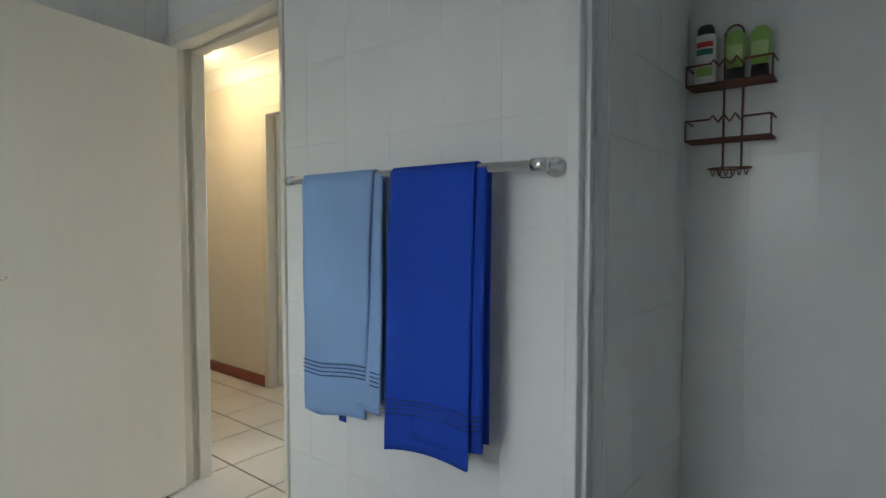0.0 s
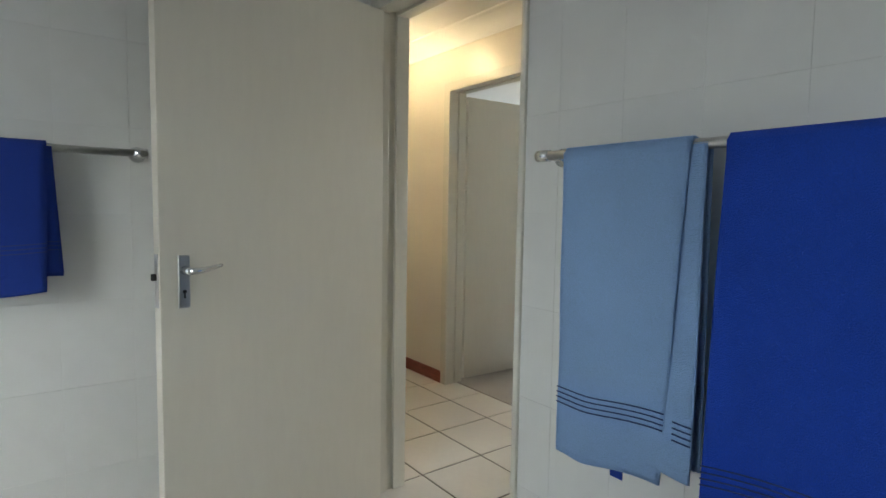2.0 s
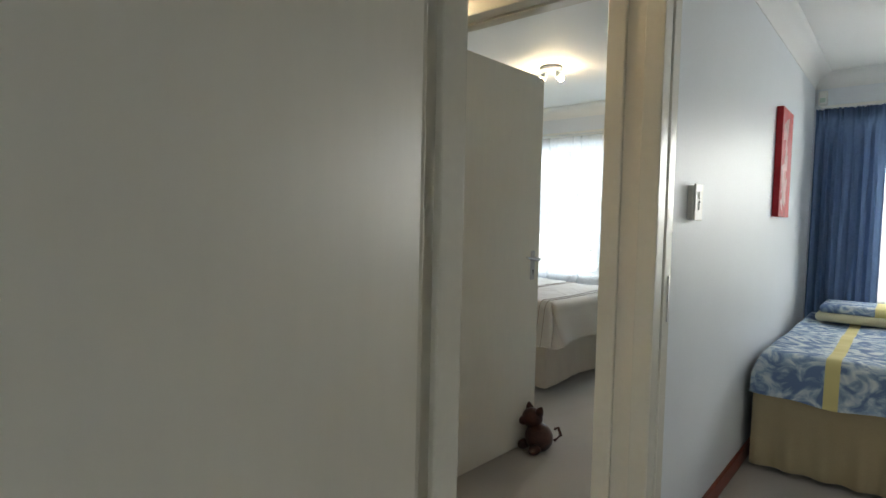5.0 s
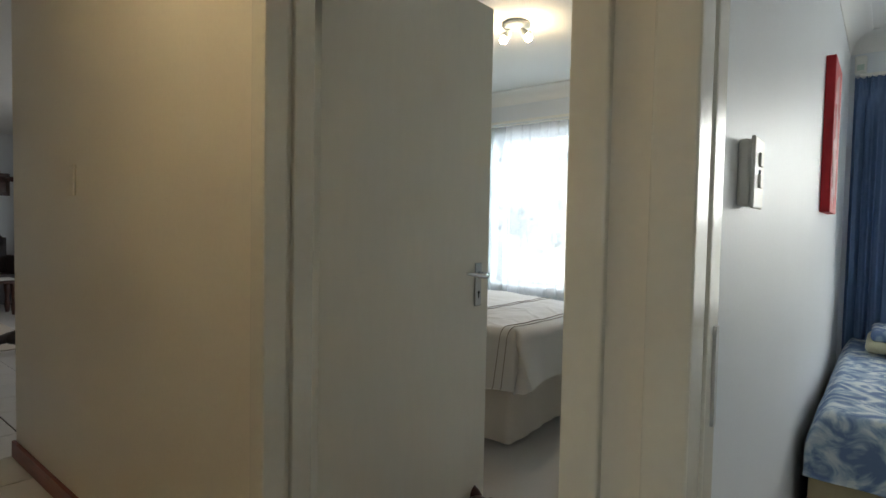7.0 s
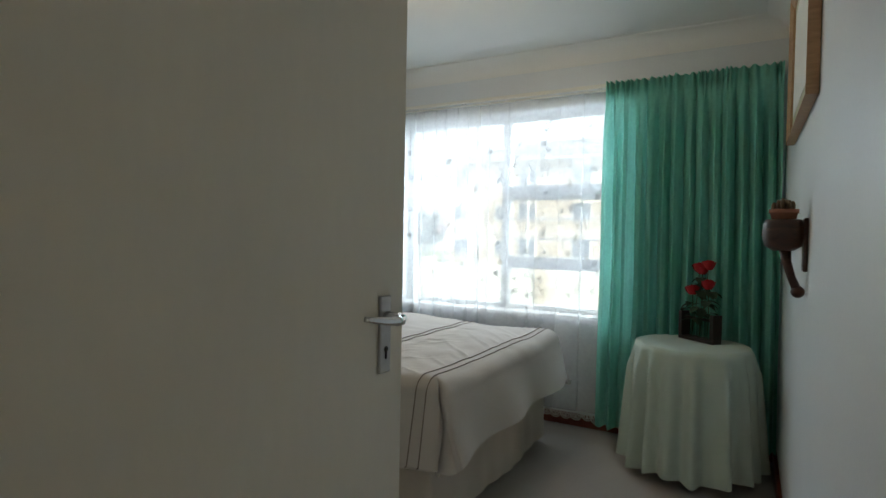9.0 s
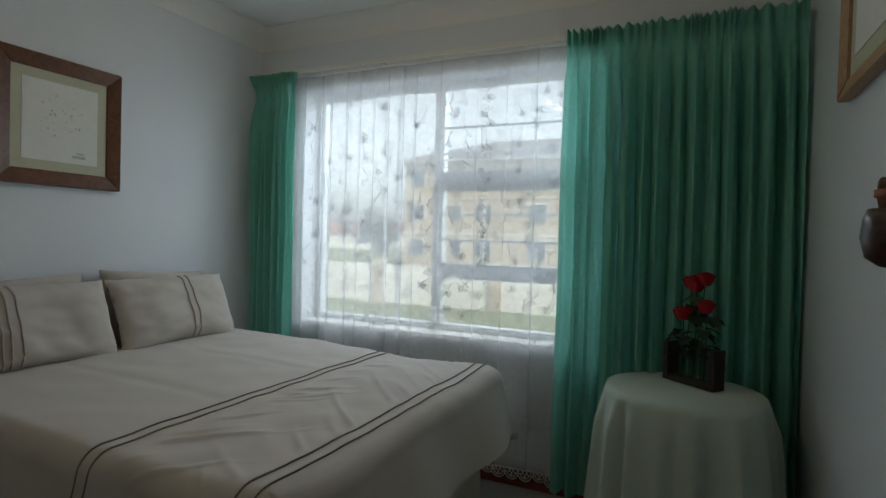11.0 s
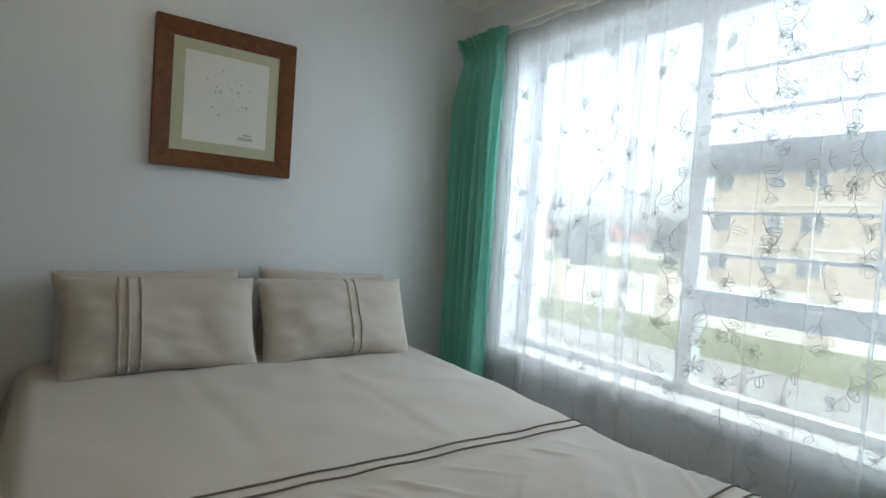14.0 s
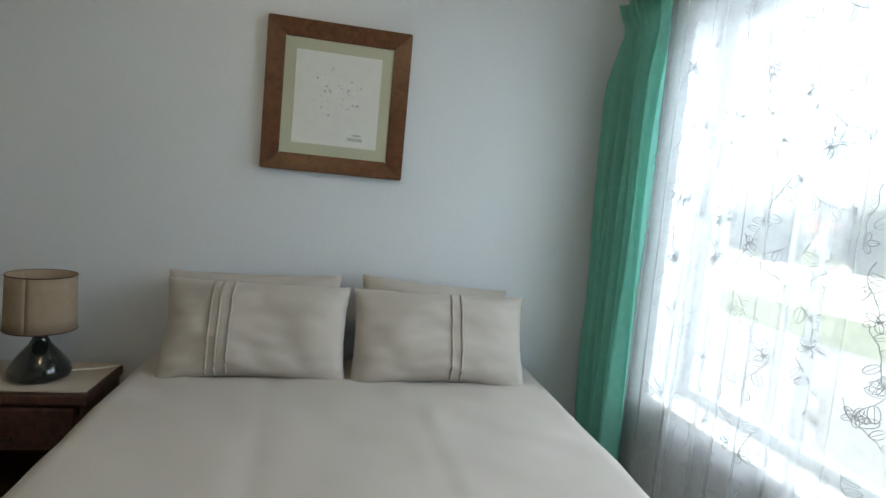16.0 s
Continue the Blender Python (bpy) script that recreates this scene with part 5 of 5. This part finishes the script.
part("cloth", box(bmesh.new(), -0.18, 0.18, -0.185, 0.185, 0, 0.012, 0.004), PAPER, sc2)
bn = thing("settle_bench", (-12.05, 2.8, 0), "dark carved wooden bench against the end wall", "bench")
part("seat", box(bmesh.new(), -0.25, 0.25, -0.95, 0.95, 0.4, 0.45, 0.01), BLACKWOOD, bn)
part("front_panel", boxes((0.18, 0.22, -0.9, 0.9, 0.04, 0.4)), BLACKWOOD, bn)
bm = boxes((-0.27, -0.23, -0.93, 0.93, 0.45, 0.95))
for y in (-0.6, 0.0, 0.6):
    lathe([(0.3, -0.02), (0.3, 0.02)], 28, bm, Matrix.Translation((-0.25, y, 0.9)) @ Matrix.Rotation(math.pi / 2, 4, "Y") @ Matrix.Diagonal((0.6, 1, 1, 1)))
part("backrest", bm, BLACKWOOD, bn, "scalloped carved back")
for s_ in (-0.95, 0.95):
    part("armrest", boxes((-0.25, 0.25, s_ - 0.03, s_ + 0.03, 0.0, 0.7)), BLACKWOOD, bn)
wp = thing("wall_panel", (-12.35, 3.56, 1.55), "dark carved wooden panel on the wall", "picture")
part("board", box(bmesh.new(), 0, 0.03, -0.24, 0.23, 0, 0.32, 0.008), DARKWOOD, wp)
part("carving", box(bmesh.new(), 0.03, 0.042, -0.2, 0.19, 0.04, 0.28, 0.006), CARVED, wp)
bm = bmesh.new()
tube([(0, 0, 0.45), (0, 0.02, 0.8), (0, 0.12, 1.0), (0, 0.06, 1.25), (0, 0.02, 1.5), (0, -0.03, 1.72), (0, -0.05, 1.78)], [0.03, 0.045, 0.06, 0.042, 0.03, 0.025, 0.02], 12, bm)
ball(bm, (0, -0.09, 1.78), 0.045, 12, (0.8, 1.8, 0.8))
for y in (-0.06, 0.02):
    tube([(0, y, 1.8), (0, y, 1.88)], 0.01, 6, bm)
for x, y in ((-0.05, 0.0), (0.05, 0.0), (-0.05, 0.2), (0.05, 0.2)):
    tube([(x, y, 0.0), (x * 0.9, y, 0.5), (x * 0.8, 0.1, 0.95)], [0.015, 0.02, 0.03], 8, bm)
tagged(part("giraffe_statue", bm, DARKWOOD, None, "", True), "tall dark carved wooden giraffe statue on the floor", "statue").matrix_world = pose(-12.1, 3.86, 0)
bm = bmesh.new()
ball(bm, (0, 0, 0.15), 0.1, 12, (1, 2.2, 0.8))
tube([(0, 0.15, 0.16), (0, 0.3, 0.2), (0, 0.38, 0.24)], [0.06, 0.05, 0.04], 8, bm)
tube([(0, -0.15, 0.16), (0, -0.32, 0.12), (0, -0.45, 0.05)], [0.05, 0.03, 0.01], 8, bm)
for y in (-0.1, 0.12):
    tube([(0, y, 0.0), (0, y, 0.12)], 0.02, 8, bm)
tagged(part("animal_ornament", bm, BLACKWOOD, None, "", True), "dark carved animal ornament on the tiles", "ornament").matrix_world = pose(-8.5, 3.08, 0)
drape("curtain", 3.98, 4.7, -12.2, 0.05, 2.05, 7, DRAPE_CREAM, "long cream curtain in the living room", 31, 1.0, "y")
pm = thing("curtain_pole", (0, 0, 0), "dark wooden curtain pole on brackets", "curtain rail")
part("pole", tube([(-12.2, 3.9, 2.07), (-12.2, 4.72, 2.07)], 0.025, 12), DARKWOOD, pm)
part("bracket", boxes((-12.35, -12.2, 3.94, 3.96, 2.06, 2.08)), DARKWOOD, pm)


# ---- outside ----
GRASS = mat("lawn", (0.13, 0.15, 0.06), 0.95, 0.3, 30, 0.5, blotch=0.6)
ASPHALT = mat("grey_paving", (0.27, 0.27, 0.27), 0.9, 0.15, 40, 0.2, blotch=0.8)
BRICKW = mat("tan_brick", (0.5, 0.41, 0.3), 0.85, 0.1, 12, 0.2, object_random=0.3)
ROOF = mat("grey_roof_tile", (0.13, 0.125, 0.12), 0.8, 0.2, 10, 0.3)
GWALL = mat("white_garden_wall", (0.7, 0.68, 0.62), 0.8, 0.08, 6, 0.1)
TREE = mat("dark_foliage", (0.035, 0.06, 0.03), 0.8, 0.4, 6, 0.3)
BARK = mat("bark", (0.1, 0.07, 0.05), 0.9, 0.2, 20, 0.4)
DARKGLASS = mat("dark_window_glass", (0.1, 0.12, 0.14), 0.1, 0.2, 4, 0.0)
WHITEP = mat("white_outdoor_paint", (0.75, 0.75, 0.73), 0.5, 0.05, 20, 0.05)
GZ = -1.1
tagged(part("ground", boxes((-300, 300, 6.3, 600, GZ - 0.3, GZ)), GRASS), "green lawn", "ground", "", "structure")
tagged(part("pavement", boxes((-60, 40, 6.06, 15.5, GZ, GZ + 0.02)), ASPHALT), "grey paved strip below the window", "pavement", "", "structure")
gw = thing("garden_wall", (0, 0, 0), "low white plastered garden wall across the lawn", "wall", "", "structure")
for k in range(12):
    x = -44 + k * 4.4
    part("panel", boxes((x, x + 4.0, 19.95, 20.1, GZ, GZ + 1.35)), GWALL, gw)
    part("pier", boxes((x + 4.0, x + 4.4, 19.85, 20.2, GZ, GZ + 1.55)), mat("pier_plaster", (0.5, 0.42, 0.32), 0.8, 0.1) if k == 0 else bpy.data.materials["pier_plaster"], gw)


def block(name, x0, x1, y0, y1, floors, label, cols, fh=2.75):
    """A walk-up block of flats: walls, windows with frames, downpipes, eaves and a hipped roof."""
    e = thing(name, (x0, y0, GZ), label, "building")
    w, d, h = x1 - x0, y1 - y0, floors * fh
    part("wall", boxes((0, w, 0, d, 0, h)), BRICKW, e)
    part("eaves", boxes((-0.5, w + 0.5, -0.5, d + 0.5, h, h + 0.22)), WHITEP, e, "white fascia")
    bm = bmesh.new()
    a = [bm.verts.new(p) for p in ((-0.6, -0.6, h + 0.22), (w + 0.6, -0.6, h + 0.22), (w + 0.6, d + 0.6, h + 0.22), (-0.6, d + 0.6, h + 0.22))]
    k = min(d, w) / 2
    r = [bm.verts.new((k, d / 2, h + 2.4)), bm.verts.new((w - k, d / 2, h + 2.4))]
    for q in ((a[0], a[1], r[1], r[0]), (a[1], a[2], r[1]), (a[2], a[3], r[0], r[1]), (a[3], a[0], r[0])):
        bm.faces.new(q)
    part("roof", bm, ROOF, e, "grey hipped tile roof")
    for f in range(floors):
        for c in cols:
            cx, ww, hh = c
            z = f * fh + 0.95
            wd = part("window", boxes((cx - ww / 2, cx + ww / 2, -0.06, 0.0, z, z + hh)), WHITEP, e, "white window frame")
            for s_ in (0, 1):
                part("pane", boxes((cx - ww / 2 + 0.06 + s_ * (ww / 2 - 0.03), cx - 0.03 + s_ * (ww / 2 - 0.03), -0.075, -0.062, z + 0.06, z + hh - 0.06)), DARKGLASS, wd)
        part("ledge", boxes((0, w, -0.04, 0, f * fh + fh - 0.12, f * fh + fh - 0.02)), WHITEP, e) if f < floors - 1 else None
    for x in (w * 0.28, w * 0.62):
        part("downpipe", tube([(x, -0.08, 0), (x, -0.08, h)], 0.06, 8), WHITEP, e, "white downpipe")
    return e


block("apartment_building", -24.6, 0.0, 42, 53, 3, "three-storey tan brick flats with grey hipped roof", ((1.2, 1.3, 1.3), (4.6, 0.9, 1.2), (6.8, 1.4, 1.3), (11.0, 1.4, 1.3), (15.0, 0.9, 1.2), (18.0, 1.4, 1.3), (22.0, 1.4, 1.3)))
rnd = random.Random(8)
for i in range(7):
    x = -95 + i * 12
    w = rnd.uniform(8, 11)
    h_ = thing("house", (x, 85 + rnd.uniform(-4, 4), GZ), "distant low house with a dark tiled roof", "house", "distant houses")
    part("wall", boxes((0, w, 0, 8, 0, 2.8)), GWALL, h_)
    bm = bmesh.new()
    v = [bm.verts.new(p) for p in ((-0.4, -0.4, 2.8), (w + 0.4, -0.4, 2.8), (w + 0.4, 8.4, 2.8), (-0.4, 8.4, 2.8), (2, 4, 5.2), (w - 2, 4, 5.2))]
    for q in ((0, 1, 5, 4), (1, 2, 5), (2, 3, 4, 5), (3, 0, 4)):
        bm.faces.new([v[k] for k in q])
    part("roof", bm, mat("red_roof", (0.2, 0.09, 0.06), 0.8, 0.2) if i == 0 else bpy.data.materials["red_roof"], h_)
    part("window", boxes((w * 0.25, w * 0.4, -0.03, 0.0, 1, 2.1)), DARKGLASS, h_)
    part("window", boxes((w * 0.6, w * 0.75, -0.03, 0.0, 1, 2.1)), DARKGLASS, h_)


def tree(x, y, h, seed):
    e = thing("tree", (x, y, GZ), "dark green garden tree with a loose crown", "tree", "trees beyond the wall")
    rnd = random.Random(seed)
    bm = tube([(0, 0, 0), (0.1, 0, h * 0.35), (0.0, 0.1, h * 0.7)], [0.16, 0.11, 0.05], 8)
    for k in range(5):
        a = k * 1.3
        tube([(0.05, 0, h * (0.3 + 0.07 * k)), (0.5 * math.cos(a), 0.5 * math.sin(a), h * (0.45 + 0.07 * k)), (1.0 * math.cos(a), 1.0 * math.sin(a), h * (0.55 + 0.07 * k))], [0.07, 0.05, 0.02], 6, bm)
    part("trunk", bm, BARK, e)
    verts, faces = [], []
    for k in range(620):
        a, b = rnd.uniform(0, 6.28), rnd.uniform(-1, 1)
        q = math.sqrt(1 - b * b)
        rr = rnd.random() ** 0.4 * (1 + 0.35 * noise2(a * 1.5 + seed, b * 2))
        c = Vector((rr * q * math.cos(a) * h * 0.36, rr * q * math.sin(a) * h * 0.36, h * 0.66 + rr * b * h * 0.34))
        s = rnd.uniform(0.1, 0.24)
        m = Euler((rnd.uniform(0, 6), rnd.uniform(0, 6), 0)).to_matrix()
        i = len(verts)
        verts += [c + m @ Vector(p) for p in ((-s, 0, 0), (0, -s * 0.5, 0.02), (s, 0, 0), (0, s * 0.5, -0.02))]
        faces.append((i, i + 1, i + 2, i + 3))
    me = bpy.data.meshes.new("crown")
    me.from_pydata(verts, [], faces)
    me.materials.append(TREE)
    c = new("crown", me)
    c.parent = e
    return e


for i, (x, y, h) in enumerate(((-38, 24, 3.0), (-34.5, 27, 3.6), (-31, 24, 2.8), (-27.5, 25, 3.4), (-24, 23.5, 3.0), (-20.5, 24, 3.3), (-44, 30, 4.2), (-50, 33, 4.5), (-56, 30, 4.2), (-30, 36, 4.4), (-22, 34, 4.0))):
    tree(x, y, h, i)


# ---- tile pieces ----
def tiles_floor(x0, x1, y0, y1, ox, oy, p=0.35, gap=0.005, rest=None):
    """Floor tiles on a grid with recessed dark joints."""
    me = None
    made = 0
    floor_ob = thing("floor_tiling", (0, 0, 0), "square cream ceramic floor tiles", "floor", "", "structure")
    bmr = bmesh.new()
    nx0, nx1 = math.floor((x0 - ox) / p), math.ceil((x1 - ox) / p)
    ny0, ny1 = math.floor((y0 - oy) / p), math.ceil((y1 - oy) / p)
    bm = bmesh.new()
    h = p / 2 - gap / 2
    box(bm, -h, h, -h, h, -0.006, 0.0, 0.0015, 1)
    me = bpy.data.meshes.new("tile")
    bm.to_mesh(me)
    bm.free()
    me.materials.append(TILE_FLOOR)
    for i in range(nx0, nx1):
        for j in range(ny0, ny1):
            a, b, c, d = ox + i * p + gap / 2, ox + (i + 1) * p - gap / 2, oy + j * p + gap / 2, oy + (j + 1) * p - gap / 2
            if b < x0 or a > x1 or d < y0 or c > y1:
                continue
            full = a >= x0 and b <= x1 and c >= y0 and d <= y1
            near = -6.6 < a and 0.3 < c < 2.4
            if full and near and made < 290:
                t = new("tile", me)
                t.parent = floor_ob
                t.location = ((a + b) / 2, (c + d) / 2, 0.0)
                made += 1
            else:
                box(bmr, max(a, x0), min(b, x1), max(c, y0), min(d, y1), -0.006, 0.0)
    tagged(part("tile_rest", bmr, TILE_FLOOR, floor_ob), kind="stuff")


tiles_floor(-12.3, 0.99, -1.45, 2.45, -2.995, 1.83, 0.36, 0.0095)
tiles_living = part("tile_field", boxes(*[(-12.3 + 0.35 * i, -12.3 + 0.35 * i + 0.345, 2.46 + 0.35 * j, 2.46 + 0.35 * j + 0.345, -0.006, 0.0) for i in range(18) for j in range(6)]), TILE_FLOOR)
tagged(tiles_living, "cream living room floor tiles", "floor", "", "structure")


def tiles_wall(name, axis, at, side, lo, hi, z0, z1, oz, oc, tw=0.2, th=0.275, gap=0.0008):
    """Wall tiles on a plane; axis: the way the wall runs. lo, hi: its ends."""
    e = thing(name, (0, 0, 0), "white glazed rectangular wall tiles with fine joints", "wall tiles", "", "structure")
    cache = {}
    j = math.floor((z0 - oz) / th)
    while oz + j * th < z1:
        a, b = max(z0, oz + j * th + gap / 2), min(z1, oz + (j + 1) * th - gap / 2)
        i = math.floor((lo - oc) / tw)
        while oc + i * tw < hi:
            c, d = max(lo, oc + i * tw + gap / 2), min(hi, oc + (i + 1) * tw - gap / 2)
            if d - c > 0.01 and b - a > 0.01:
                key = (round(d - c, 4), round(b - a, 4))
                if key not in cache:
                    hw, hh = (d - c) / 2, (b - a) / 2
                    bm = box(bmesh.new(), -hw, hw, -0.003, 0.003, -hh, hh, 0.0004, 1)
                    if axis == "y":
                        bmesh.ops.rotate(bm, verts=bm.verts[:], matrix=Matrix.Rotation(math.pi / 2, 3, "Z"))
                    me = bpy.data.meshes.new("tile")
                    bm.to_mesh(me)
                    bm.free()
                    me.materials.append(TILE_WALL)
                    cache[key] = me
                t = new("tile", cache[key])
                t.parent = e
                wob = 0.0006 * math.sin(i * 12.9 + j * 78.2)
                m = ((c + d) / 2, at + wob, (a + b) / 2) if axis == "x" else (at + wob, (c + d) / 2, (a + b) / 2)
                t.location = m
            i += 1
        j += 1
    return e


tiles_wall("wall_tiles_front", "x", 1.1975, -1, -1.743, -0.634, 0.0, H, 1.515, -0.82, gap=0.0005)
tiles_wall("wall_tiles_side", "y", -2.6475, 1, -1.49, 1.17, 0.0, H, 1.49, 0.3)
tiles_wall("wall_tiles_shower_side", "y", -0.5985, 1, 1.342, 2.052, 0.1, H, 1.225, 1.35, 0.195, 0.246)
tiles_wall("wall_tiles_shower_back", "x", 2.0575, -1, -0.591, 0.99, 0.1, H, 1.225, -0.40, 0.195, 0.246)
